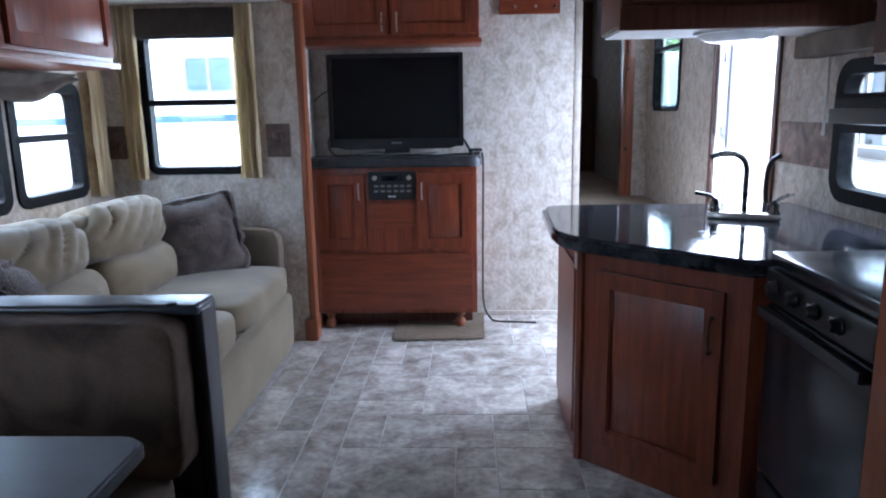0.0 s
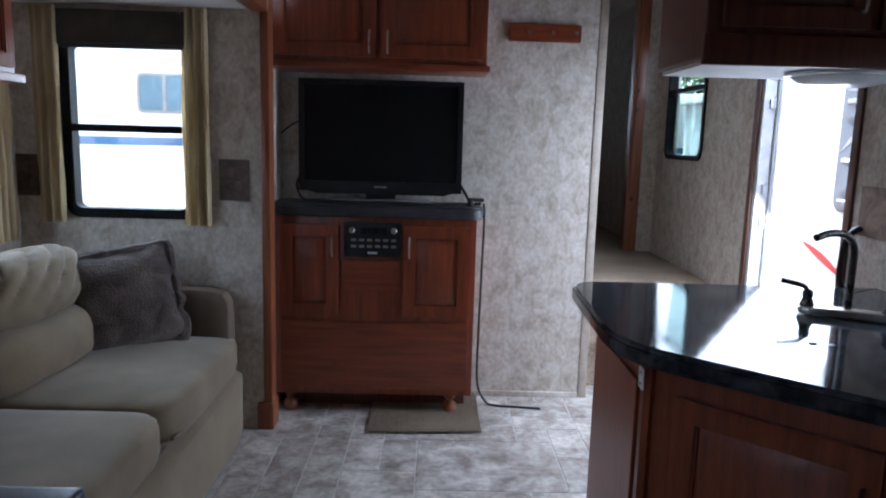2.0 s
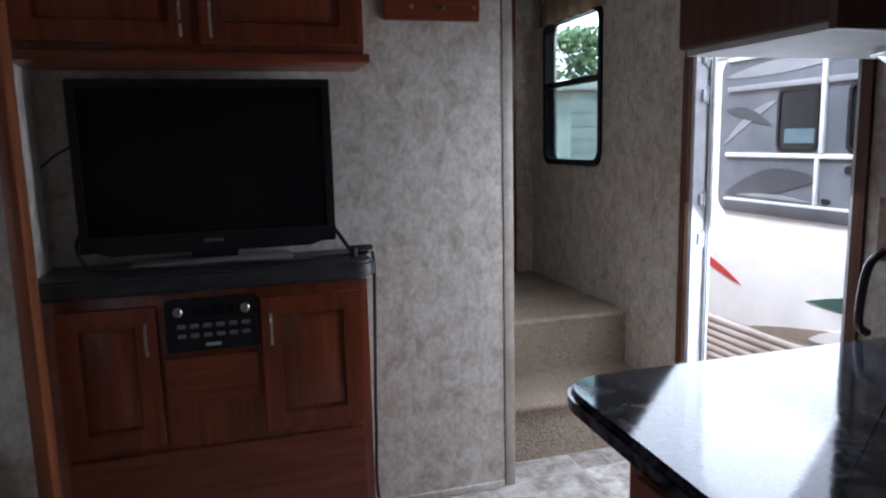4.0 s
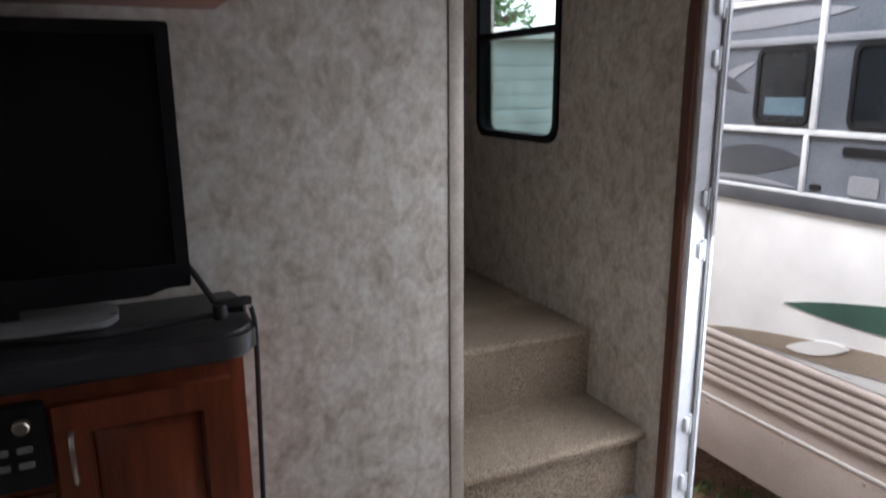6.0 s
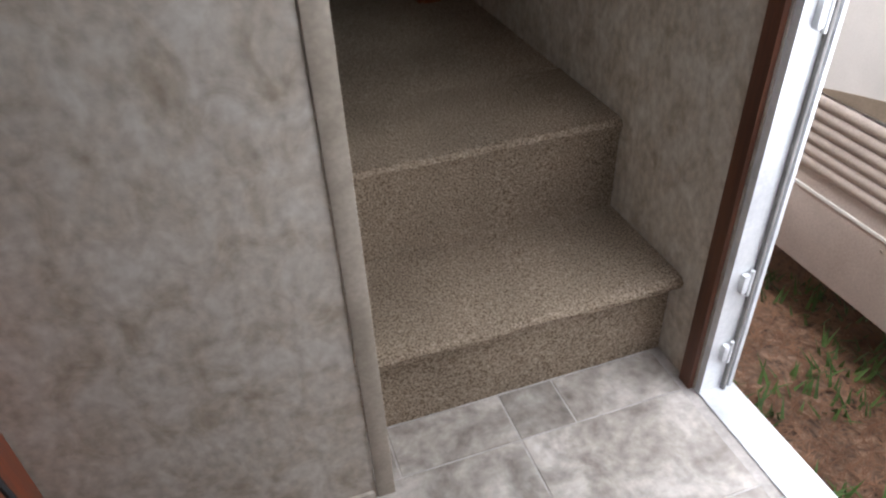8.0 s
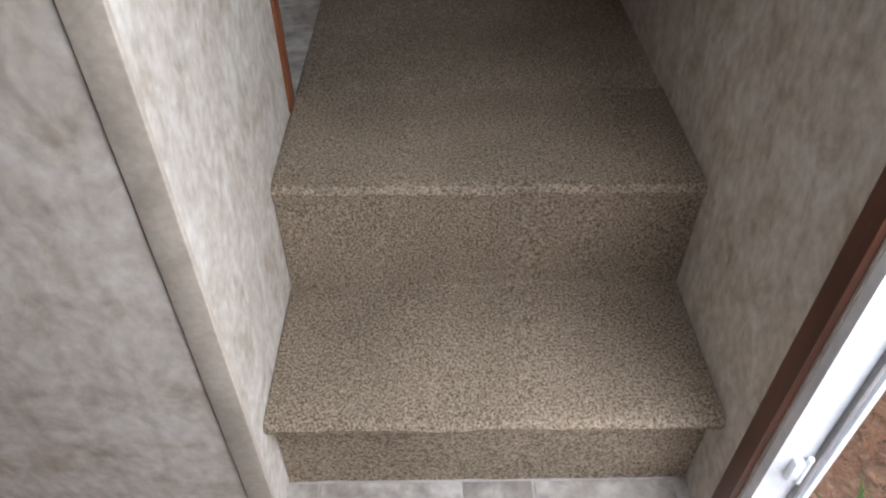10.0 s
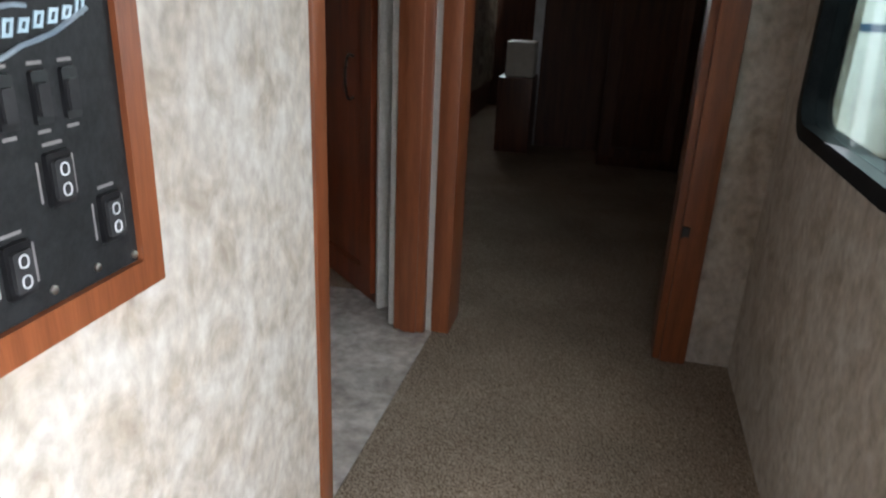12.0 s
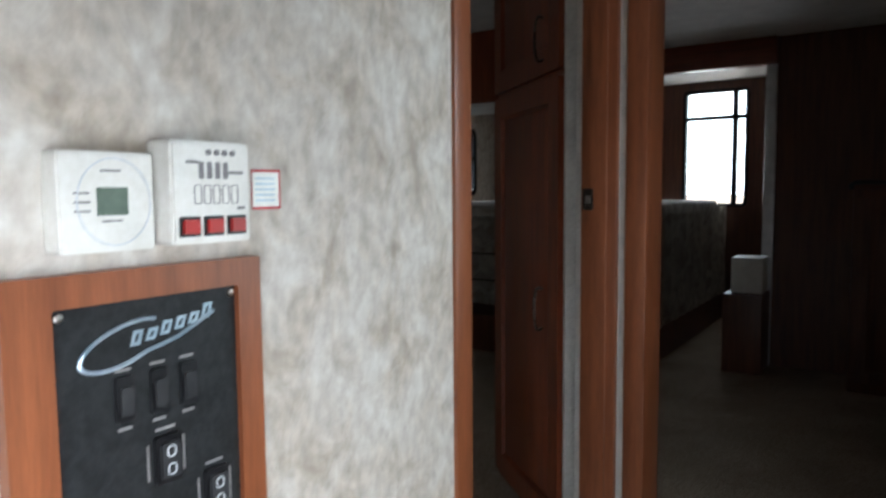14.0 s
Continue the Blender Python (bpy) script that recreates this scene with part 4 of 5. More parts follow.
part("spout", tube([(1.17, 2.39, 0.87), (1.17, 2.39, 0.98), (1.165, 2.385, 1.07), (1.12, 2.36, 1.11), (1.05, 2.32, 1.118), (1.0, 2.295, 1.108)], 0.011, 10), BRONZE, fa)
for s in (-1, 1):
    hx, hy = 1.17 + s * 0.098, 2.39 - s * 0.048
    part("handle_base", lathe([(0.022, 0), (0.022, 0.012), (0.015, 0.03), (0.017, 0.05), (0.009, 0.062)], hx, hy, 0.872, 16), BRONZE, fa)
    part("lever", tube([(hx, hy, 0.925), (hx + s * 0.02, hy + 0.0, 0.943), (hx + s * 0.075, hy + 0.02, 0.955)], 0.008, 8), BRONZE, fa)
st = thing("stove", (1.25, 1.35, 0), "black gas stove with four knobs and oven door", "stove")
part("body", box(0.985, 1.57, 1.06, 1.625, 0.0, 0.84, 0.006), ENAMEL, st)
part("cooktop", box(0.955, 1.57, 1.06, 1.627, 0.842, 0.885, 0.012), ENAMEL, st)
od = part("oven_door", box(0.952, 0.985, 1.075, 1.615, 0.22, 0.735, 0.010), ENAMEL, st)
part("handle", box(0.922, 0.9515, 1.075, 1.615, 0.695, 0.728, 0.011), BLACK, od)
part("control_panel", box(0.945, 0.985, 1.065, 1.622, 0.745, 0.838, 0.012), BLACK, st)
part("drawer", box(0.958, 0.985, 1.075, 1.615, 0.03, 0.20, 0.006), ENAMEL, st)
for i in range(4):
    k = part("knob", lathe([(0.021, 0.004), (0.023, -0.004), (0.018, -0.011), (0.016, -0.022), (0.012, -0.026)], 0.943, 1.55 - 0.115 * i, 0.792, 18, None, "x"), BLACK, st)
    part("dial_mark", box(0.9415, 0.9452, 1.578 - 0.115 * i, 1.597 - 0.115 * i, 0.782, 0.802, 0.001), STEEL, k)
pan = thing("pantry_cabinet", (1.2, 0.4, 0), "tall cherry pantry cabinet beside the stove", "cabinet")
part("body", box(0.93, 1.57, -0.6, 1.04, 0, CZ - 0.01, 0.006), TRIM, pan)
kc = thing("kitchen_wall_cabinet", (1.1, 2.55, 1.575), "dark cherry overhead cabinet hung above the island", "cabinet")
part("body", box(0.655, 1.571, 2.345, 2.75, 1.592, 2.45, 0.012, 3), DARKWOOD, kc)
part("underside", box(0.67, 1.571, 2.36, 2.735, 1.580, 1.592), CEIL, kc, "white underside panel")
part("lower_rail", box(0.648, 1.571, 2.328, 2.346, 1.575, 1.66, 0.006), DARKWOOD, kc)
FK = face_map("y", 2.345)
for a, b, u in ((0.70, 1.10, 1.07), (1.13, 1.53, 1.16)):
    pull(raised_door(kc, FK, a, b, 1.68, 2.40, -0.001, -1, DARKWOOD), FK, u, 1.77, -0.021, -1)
dl = thing("dome_light", (1.13, 2.50, 1.58), "wide milky dome light under the cabinet, unlit", "light")
part("lens", lathe([(0.142, 0.0), (0.138, -0.014), (0.115, -0.030), (0.07, -0.040), (0.01, -0.042)], 1.13, 2.50, 1.579, 28), FROST, dl)
part("rim", lathe([(0.142, 0.0), (0.152, -0.002), (0.152, -0.009), (0.141, -0.012)], 1.13, 2.50, 1.5795, 28), ALU, dl)
hood = thing("range_hood", (1.35, 1.4, 1.245), "black range hood above the stove", "range hood")
part("canopy", prism([(1.10, 1.06), (1.571, 1.06), (1.571, 1.63), (1.10, 1.63)], 1.255, 1.325, 0.012), ENAMEL, hood)
part("duct_collar", box(1.25, 1.571, 1.12, 1.57, 1.325, 1.401, 0.004), BLACK, hood)
part("front_lip", box(1.085, 1.11, 1.06, 1.63, 1.245, 1.285, 0.005), BLACK, hood)
wc = thing("stove_wall_cabinet", (1.3, 1.4, 1.41), "cherry wall cabinet above the range hood", "cabinet")
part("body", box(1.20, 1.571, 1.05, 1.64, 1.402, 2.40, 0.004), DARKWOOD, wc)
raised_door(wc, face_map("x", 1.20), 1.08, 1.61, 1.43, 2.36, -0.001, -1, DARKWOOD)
sv = thing("kitchen_valance", (1.5, 2.1, 1.38), "grey box valance over the kitchen window", "valance")
part("board", box(1.47, 1.573, 1.66, 2.74, 1.485, 1.574, 0.008), VALANCE, sv)

solo("shade_wand", tube([(1.545, 2.585, 1.484), (1.547, 2.583, 1.35), (1.545, 2.585, 1.17)], 0.006), WHITEP, (1.545, 2.585, 1.17), "thin white shade wand beside the kitchen window", "wand")

# ---- landing wall: switch panel and thermostat ----
FH = face_map("x", XH)


def set_back(k):
    """Wall-plane coordinates drawn together about a point before the wall."""
    return lambda u, v, d: FH(3.776 + (u - 3.776) * k, 1.624 + (v - 1.624) * k, d)


PLANE = [FH]


def strip(parent, name, u0, u1, v0, v1, d0, d1, m, r=0.002, label="", bevel=0.0):
    return part(name, flat(rounded(u0, u1, v0, v1, r, 3), PLANE[0], d0, d1, bevel), m, parent, label)


PLANE[0] = set_back(0.973)
sp = thing("switch_panel", (XH, 4.17, 1.22), "charcoal control panel with rocker switches in a wood frame", "switch panel")
part("frame", ring(rounded(4.036, 4.305, 1.222, 1.556, 0.003, 3), rounded(4.077, 4.274, 1.254, 1.527, 0.003, 3), PLANE[0], 0.0, 0.016), TRIM, sp)
strip(sp, "face", 4.075, 4.276, 1.252, 1.529, 0.001, 0.009, PANELB)
arc = [(XH + 0.010, 4.135 + 0.042 * math.cos(radians(a)) + 0.006 * math.sin(radians(a)), 1.489 + 0.019 * math.sin(radians(a)) + 0.008 * math.cos(radians(a))) for a in range(50, 311, 20)]
part("logo_swoosh", tube(arc + [(XH + 0.010, 4.19, 1.487), (XH + 0.010, 4.232, 1.506)], 0.0022, 6, None, 2), LOGO, sp)
for i in range(6):
    u, v, h = 4.140 + i * 0.0155, 1.486 + i * 0.0028, (0.014, 0.011, 0.013, 0.012, 0.011, 0.015)[i]
    part("logo_stroke", ring([(u, v), (u + 0.010, v), (u + 0.014, v + h), (u + 0.004, v + h)], [(u + 0.004, v + 0.003), (u + 0.0075, v + 0.003), (u + 0.010, v + h - 0.003), (u + 0.0065, v + h - 0.003)], FH, 0.009, 0.0105), LOGO, sp, smooth=False)
for y in (4.142, 4.178, 4.211):
    for v in (1.434,):
        r = strip(sp, "rocker", y - 0.009, y + 0.009, v - 0.022, v + 0.022, 0.009, 0.013, BLACK, 0.003)
        strip(r, "paddle", y - 0.006, y + 0.006, v - 0.015, v + 0.012, 0.013, 0.016, RUBBER, 0.002)
        strip(r, "caption", y - 0.008, y + 0.008, v + 0.026, v + 0.029, 0.009, 0.0096, INK, 0.001)
        strip(r, "caption", y - 0.007, y + 0.007, v - 0.030, v - 0.027, 0.009, 0.0096, INK, 0.001)
for y, v in ((4.184, 1.364), (4.126, 1.30), (4.240, 1.312)):
    r = strip(sp, "rocker", y - 0.014, y + 0.014, v - 0.024, v + 0.024, 0.009, 0.014, BLACK, 0.003)
    strip(r, "paddle", y - 0.010, y + 0.010, v - 0.018, v + 0.018, 0.014, 0.018, RUBBER, 0.003)
    for s in (-1, 1):
        part("mark", ring(rounded(y - 0.005, y + 0.005, v + s * 0.009 - 0.006, v + s * 0.009 + 0.006, 0.0045, 4), rounded(y - 0.0037, y + 0.0037, v + s * 0.009 - 0.0047, v + s * 0.009 + 0.0047, 0.0034, 4), PLANE[0], 0.018, 0.0188), PALE, r, smooth=False)
    for q in (-0.021, 0.019):
        strip(r, "caption", y + q, y + q + 0.002, v - 0.018, v + 0.018, 0.009, 0.0096, INK, 0.0008)
    strip(r, "caption", y - 0.011, y + 0.011, v + 0.029, v + 0.032, 0.009, 0.0096, INK, 0.001)
for y, v in ((4.268, 1.262), (4.268, 1.519), (4.085, 1.519), (4.16, 1.268), (4.215, 1.268)):
    part("screw", lathe([(0.004, 0.0), (0.004, 0.002), (0.002, 0.003)], XH + 0.009, 3.776 + (y - 3.776) * 0.973, 1.624 + (v - 1.624) * 0.973, 10, None, "x"), STEEL, sp)
PLANE[0] = set_back(0.956)
th = thing("thermostat", (XH, 4.13, 1.573), "square white thermostat with grey display", "thermostat")
strip(th, "case", 4.087, 4.178, 1.573, 1.663, 0.0, 0.026, WHITEP, 0.004, "", 0.002)
strip(th, "display", 4.121, 4.150, 1.606, 1.631, 0.026, 0.0275, LCD, 0.001)
part("dial_ring", ring([(4.138 + 0.036 * math.cos(i * math.pi / 16), 1.618 + 0.040 * math.sin(i * math.pi / 16)) for i in range(32)], [(4.138 + 0.0345 * math.cos(i * math.pi / 16), 1.618 + 0.0385 * math.sin(i * math.pi / 16)) for i in range(32)], PLANE[0], 0.026, 0.0268), PALE, th)
for v in (1.617, 1.625, 1.609):
    strip(th, "caption", 4.100, 4.115, v, v + 0.002, 0.026, 0.0264, INK, 0.0008)
strip(th, "caption", 4.125, 4.145, 1.600, 1.602, 0.026, 0.0264, INK, 0.0008)
strip(th, "caption", 4.125, 4.145, 1.645, 1.647, 0.026, 0.0264, INK, 0.0008)
PLANE[0] = set_back(0.938)
mon = thing("tank_monitor", (XH, 4.245, 1.574), "cream tank monitor box with three red rocker switches", "monitor panel")
strip(mon, "case", 4.196, 4.294, 1.574, 1.678, 0.0, 0.038, WHITEP, 0.005, "", 0.003)
for i in range(3):
    y = 4.215 + i * 0.029
    b = strip(mon, "switch_bezel", y - 0.012, y + 0.012, 1.582, 1.602, 0.038, 0.0395, BLACK, 0.001)
    strip(b, "red_rocker", y - 0.009, y + 0.009, 1.585, 1.599, 0.0395, 0.043, RED, 0.001, "red translucent rocker")
for i in range(5):
    y = 4.226 + i * 0.0115
    part("tank_symbol", ring(rounded(y - 0.0045, y + 0.0045, 1.614, 1.634, 0.003, 3), rounded(y - 0.0035, y + 0.0035, 1.615, 1.633, 0.0024, 3), PLANE[0], 0.038, 0.0386), INK, mon)
for i in range(4):
    y = 4.240 + i * 0.010
    part("lamp", lathe([(0.003, 0.0), (0.003, 0.0015)], XH + 0.038, 3.776 + (y - 3.776) * 0.938, 1.664, 10, None, "x"), INK, mon)
    strip(mon, "caption", y - 0.012, y - 0.006, 1.640, 1.657, 0.038, 0.0385, INK, 0.0006)
for u0, u1, v in ((4.213, 4.228, 1.655), (4.262, 4.284, 1.645), (4.275, 4.285, 1.608)):
    strip(mon, "caption", u0, u1, v, v + 0.003, 0.038, 0.0385, INK, 0.0008)
PLANE[0] = FH
lab = thing("warning_label", (XH, 4.32, 1.608), "small white paper label with a red border", "label")
strip(lab, "border", 4.296, 4.337, 1.607, 1.651, 0.0, 0.0015, REDP, 0.001)
strip(lab, "paper", 4.296, 4.334, 1.610, 1.648, 0.0015, 0.002, WHITEP, 0.001)
for i in range(5):
    strip(lab, "caption", 4.300, 4.328, 1.616 + i * 0.006, 1.618 + i * 0.006, 0.002, 0.0023, LOGO, 0.0006)

# ---- side room and bedroom ----
sd = thing("bath_door", (0.55, 5.62, UP), "open cherry panelled door of the side room", "door")
p0, p1 = Vector((0.520, 5.612)), Vector((0.075, 6.015))
al = (p1 - p0).normalized()
nn = Vector((-al.y, al.x))


def FD(u, v, d):
    q = p0 + al * u + nn * d
    return (q.x, q.y, v)


part("slab", flat([(0, UP + 0.012), (0.6, UP + 0.012), (0.6, 2.46), (0, 2.46)], FD, 0, -0.03, 0.003), WOOD, sd)
raised_door(sd, FD, 0.02, 0.58, UP + 0.05, 1.95, 0.001, 1, name="lower_panel", rail=0.07)
raised_door(sd, FD, 0.02, 0.58, 1.97, 2.44, 0.001, 1, name="upper_panel", rail=0.07)
part("edge_strip", flat([(-0.012, UP + 0.012), (-0.001, UP + 0.012), (-0.001, 2.46), (-0.012, 2.46)], FD, 0.012, -0.03), PALEW, sd, "pale door edge")
pull(sd, FD, 0.13, 2.07, 0.021, 1, 0.06, BRONZE)
pull(sd, FD, 0.13, 1.27, 0.021, 1, 0.06, BRONZE)
lt = thing("latch_plate", (0.63, 5.50, 1.55), "small dark metal strike plate on the casing", "latch")
part("plate", box(0.612, 0.640, 5.494, 5.504, 1.575, 1.63, 0.002), BRONZE, lt)
part("strike", box(0.622, 0.634, 5.490, 5.494, 1.592, 1.612, 0.001), STEEL, lt)
for z in (0.95, 1.60, 1.74):
    h = thing("door_hinge", (1.40, 5.57, z), "small dark hinge on the bedroom casing", "hinge", "casing hinges")
    part("leaf", box(1.386, 1.406, 5.553, 5.5595, z - 0.014, z + 0.014, 0.002), RUBBER, h)
    part("pin", lathe([(0.003, -0.016), (0.003, 0.016)], 1.388, 5.553, z, 8), RUBBER, h)
bed = thing("bed", (-0.7, 8.7, UP), "made bed with patterned beige bedspread on a wood platform", "bed")
part("platform", box(-1.7, 0.06, 7.78, 9.88, UP, 0.80, 0.008), DARKWOOD, bed)
part("mattress", cushion((-0.83, 8.78, 1.23), (1.75, 2.15, 0.54), None, 9, 12, 0.006, 5), BEDW, bed)
part("bedspread", drape(face_map("x", 0.085), 7.80, 9.86, 0.78, 1.50, 0.0, 11, 0.010), BED, bed)
part("bedspread_foot", drape(face_map("y", 7.66), -1.70, 0.09, 0.90, 1.50, 0.0, 8, 0.012), BED, bed)
part("bedspread_top", cushion((-0.82, 8.70, 1.50), (1.82, 2.12, 0.10), None, 9, 12, 0.008, 6), BED, bed)
for v in (1.05, 1.22):
    part("quilt_seam", tube([(-1.68, 7.645, v), (-0.8, 7.64, v + 0.01), (0.06, 7.645, v)], 0.006, 6), SHADE, bed)
ch = thing("bedroom_chest", (1.25, 8.1, UP), "half height dark cherry chest with a rail on top", "chest")
part("body", box(1.09, 1.57, 7.95, 8.345, UP, 1.62, 0.008), DARKWOOD, ch)
raised_door(ch, face_map("y", 7.95), 1.11, 1.52, UP + 0.06, 1.58, -0.001, -1, DARKWOOD)
part("rail", tube([(1.08, 7.97, 1.62), (1.10, 7.97, 1.655), (1.3, 7.97, 1.65), (1.5, 7.97, 1.64), (1.53, 7.97, 1.62)], 0.012, 8), BLACK, ch)
hb = thing("bedroom_overhead_cabinet", (-0.6, 6.6, 2.1), "cherry overhead cabinet in the side room", "cabinet")
part("body", box(-1.6, 0.10, 7.2, 7.55, 2.12, CZ - 0.004, 0.004), WOOD, hb)
part("underside", box(-1.6, 0.10, 7.2, 7.55, 2.10, 2.12), CEIL, hb, "white underside")
vt = thing("ceiling_vent", (0.85, 6.9, CZ), "round pale ceiling vent in the bedroom", "vent")
part("rim", lathe([(0.12, 0), (0.12, -0.012), (0.09, -0.02), (0.03, -0.02)], 0.85, 6.9, CZ - 0.001, 24), CEIL, vt)
part("hub", lathe([(0.03, -0.018), (0.03, -0.03), (0.02, -0.034)], 0.85, 6.9, CZ, 16), WHITEP, vt)
# added block: stands in for dark floor below the white box, no real furniture
ns = thing("nightstand", (0.53, 8.2, UP), "added dark block in place of the dark floor at the bed niche", "nightstand")
part("body", box(0.44, 0.655, 8.06, 8.325, UP, 1.02, 0.006), DARKWOOD, ns)
nb = thing("white_box", (0.54, 8.2, 1.02), "small white box standing on the added dark block", "box")
part("body", box(0.47, 0.645, 8.12, 8.30, 1.021, 1.23, 0.01), WHITEP, nb)

# ---- outside ----
GZ = -0.85
t = bmesh.new()
xs = [-400, -60, -20, -8, -3] + [1.4 + 0.08 * i for i in range(22)] + [6, 12, 40, 400]
ys = [-400, -60, -20, -6, 0, 2] + [2.6 + 0.08 * i for i in range(46)] + [9, 14, 30, 80, 400]
g = [[t.verts.new((x, y, GZ + (0.03 * noise.noise(Vector((x * 3, y * 3, 0))) + 0.015 * noise.noise(Vector((x * 11, y * 11, 4))) if 1 < x < 4 and 2 < y < 7 else 0))) for y in ys] for x in xs]
for a, b in zip(g, g[1:]):
    for j in range(len(ys) - 1):
        t.faces.new((a[j], b[j], b[j + 1], a[j + 1]))
solo("ground", t, SOIL, (0, 0, GZ), "reddish brown soil strewn with pine straw", "ground", kind=S)


def blades(count, region, size, seed, flat_lie):
    rnd = random.Random(seed)
    vs, fs = [], []
    for _ in range(count):
        x, y = rnd.uniform(region[0], region[1]), rnd.uniform(region[2], region[3])
        if not flat_lie and noise.noise(Vector((x * 2.2, y * 2.2, 9))) < 0.12:
            continue
        z = GZ + 0.012
        a, h = rnd.uniform(0, 6.28), size * rnd.uniform(0.5, 1.3)
        w = size * (0.035 if flat_lie else 0.10)
        c, s = math.cos(a), math.sin(a)
        tilt = rnd.uniform(0.0, 0.25) if flat_lie else rnd.uniform(0.5, 1.3)
        dx, dy, dz = h * math.cos(tilt) * c, h * math.cos(tilt) * s, h * math.sin(tilt)
        k = len(vs)
        vs += [(x - s * w, y + c * w, z), (x + s * w, y - c * w, z), (x + dx, y + dy, z + dz + 0.01)]
        fs.append((k, k + 1, k + 2))
    me = bpy.data.meshes.new("blades")
    me.from_pydata(vs, [], fs)
    return me


for nm, ct_, sz, sd_, fl, m, lb in (("pine_straw", 16000, 0.09, 3, True, STRAW, "dry reddish pine straw on the soil"), ("weeds", 4500, 0.09, 5, False, GRASS, "low green weeds in the soil")):
    me = blades(ct_, (1.6, 3.6, 2.6, 6.2), sz, sd_, fl)
    me.materials.append(m)
    o = new(nm, me)
    tagged(o, lb, "ground cover", kind="stuff")
rs = random.Random(8)
for i in range(9):
    x, y = rs.uniform(1.8, 2.7), rs.uniform(3.2, 4.8)
    solo("stone", cushion((x, y, GZ + 0.03), (0.07, 0.05, 0.045), pose(0, 0, 0, 0, 0, rs.uniform(0, 90)), 2.4, 3, 0.004, 20), RVL, (x, y, GZ), "small pale grey stone on the soil", "stone", "loose stones")

# neighbouring trailer beside the doorway
NX = 2.75
rv = thing("neighbour_trailer", (NX + 1.2, 5, GZ), "white and grey travel trailer with tan ribbed lower side", "trailer")
FN = face_map("x", NX)
part("upper_wall", box(NX, NX + 2.4, -2.0, 6.2, 0.22, 1.88), RVW, rv, "white fibreglass side")
part("grey_wall", flat(rounded(-1.95, 5.27, 0.93, 1.872, 0.09), FN, -0.0005, -0.003), RVG2, rv, "slate grey upper side with a rounded end")
part("roof", box(NX - 0.02, NX + 2.42, -2.02, 6.22, 1.88, 1.97, 0.03), RVW, rv)
t = bmesh.new()
ribs = []
n = 6
for i in range(n * 8 + 1):
    z = -0.08 + 0.30 * i / (n * 8)
    ribs.append((NX - 0.012 - 0.012 * abs(math.sin(math.pi * n * i / (n * 8))) ** 0.7, z))
rows = [[t.verts.new((x, y, z)) for x, z in ribs] for y in (-2.0, 6.2)]
for j in range(len(ribs) - 1):
    t.faces.new((rows[0][j], rows[1][j], rows[1][j + 1], rows[0][j + 1]))
part("ribbed_panel", t, RVT, rv, "tan ribbed metal panel")
part("skirt", box(NX - 0.006, NX + 2.4, -2.0, 6.2, -0.50, -0.08, 0.004), RVT, rv, "tan smooth lower skirt")
part("skirt_seam", box(NX - 0.012, NX - 0.006, -2.0, 6.2, -0.17, -0.155, 0.002), RVW, rv)
for y in (3.6, 4.0, 4.42, 4.9, 5.4):
    part("rivet", lathe([(0.008, 0), (0.007, -0.004)], NX - 0.006, y, -0.21, 10, None, "x"), STEEL, rv)
# the RVL band at 1.685 is a painted pale reflection; the others are trim
for z, m, hh in ((0.968, RVG, 0.034), (1.008, ALU, 0.008), (1.285, ALU, 0.013), (1.685, RVL, 0.016), (1.865, ALU, 0.012)):
    part("trim_band", box(NX - 0.016, NX - 0.002, -1.9, 5.2, z - hh, z + hh, 0.003), m, rv)
part("slide_edge", box(NX - 0.022, NX - 0.002, 4.425, 4.455, 1.30, 1.85, 0.005), ALU, rv)
part("slide_edge", box(NX - 0.022, NX - 0.002, 4.452, 4.476, 1.02, 1.272, 0.005), ALU, rv)
for y0, y1, z0, z1, m in ((3.2, 4.29, 1.195, 1.235, BLACK), (4.11, 4.245, 1.03, 1.115, RVL), (3.4, 4.08, 1.03, 1.125, RVL), (4.37, 4.43, 1.03, 1.06, BLACK)):
    part("hatch", flat(rounded(y0, y1, z0, z1, 0.014, 3), FN, -0.002, -0.010, 0.002), m, rv)
part("knob", lathe([(0.03, 0), (0.035, -0.012), (0.02, -0.03), (0.012, -0.034)], NX - 0.02, 3.86, 0.04, 16, None, "x"), ALU, rv)


def swoosh(name, pts, m, d=-0.004, label=""):
    part(name, flat(pts, FN, 0.0, d), m, rv, label)


def curve_leaf(y0, z0, y1, z1, fat, bend):
    """A pointed graphic from one tip to the other."""
    up, lo = [], []
    for i in range(13):
        s = i / 12
        y, z = y0 + (y1 - y0) * s, z0 + (z1 - z0) * s + bend * math.sin(math.pi * s)
        w = fat * math.sin(math.pi * s) ** 0.8
        up.append((y, z + w))
        lo.append((y, z - w))
    return up + lo[-2:0:-1]


swoosh("green_graphic", curve_leaf(4.5, 0.48, 2.9, 0.66, 0.075, 0.0), GREEN)
swoosh("tan_graphic", curve_leaf(4.95, 0.225, 3.2, 0.43, 0.055, 0.0), TANG)
swoosh("white_oval", curve_leaf(4.46, 0.272, 4.14, 0.366, 0.035, 0.0), RVW, -0.008)
swoosh("red_graphic", curve_leaf(5.62, 0.66, 5.02, 0.47, 0.03, 0.012), RVRED)
swoosh("dark_graphic", curve_leaf(5.2, 1.04, 4.46, 1.16, 0.075, 0.03), RVG, -0.007)
swoosh("dark_graphic", curve_leaf(5.22, 1.56, 4.82, 1.46, 0.035, 0.02), RVG, -0.007)
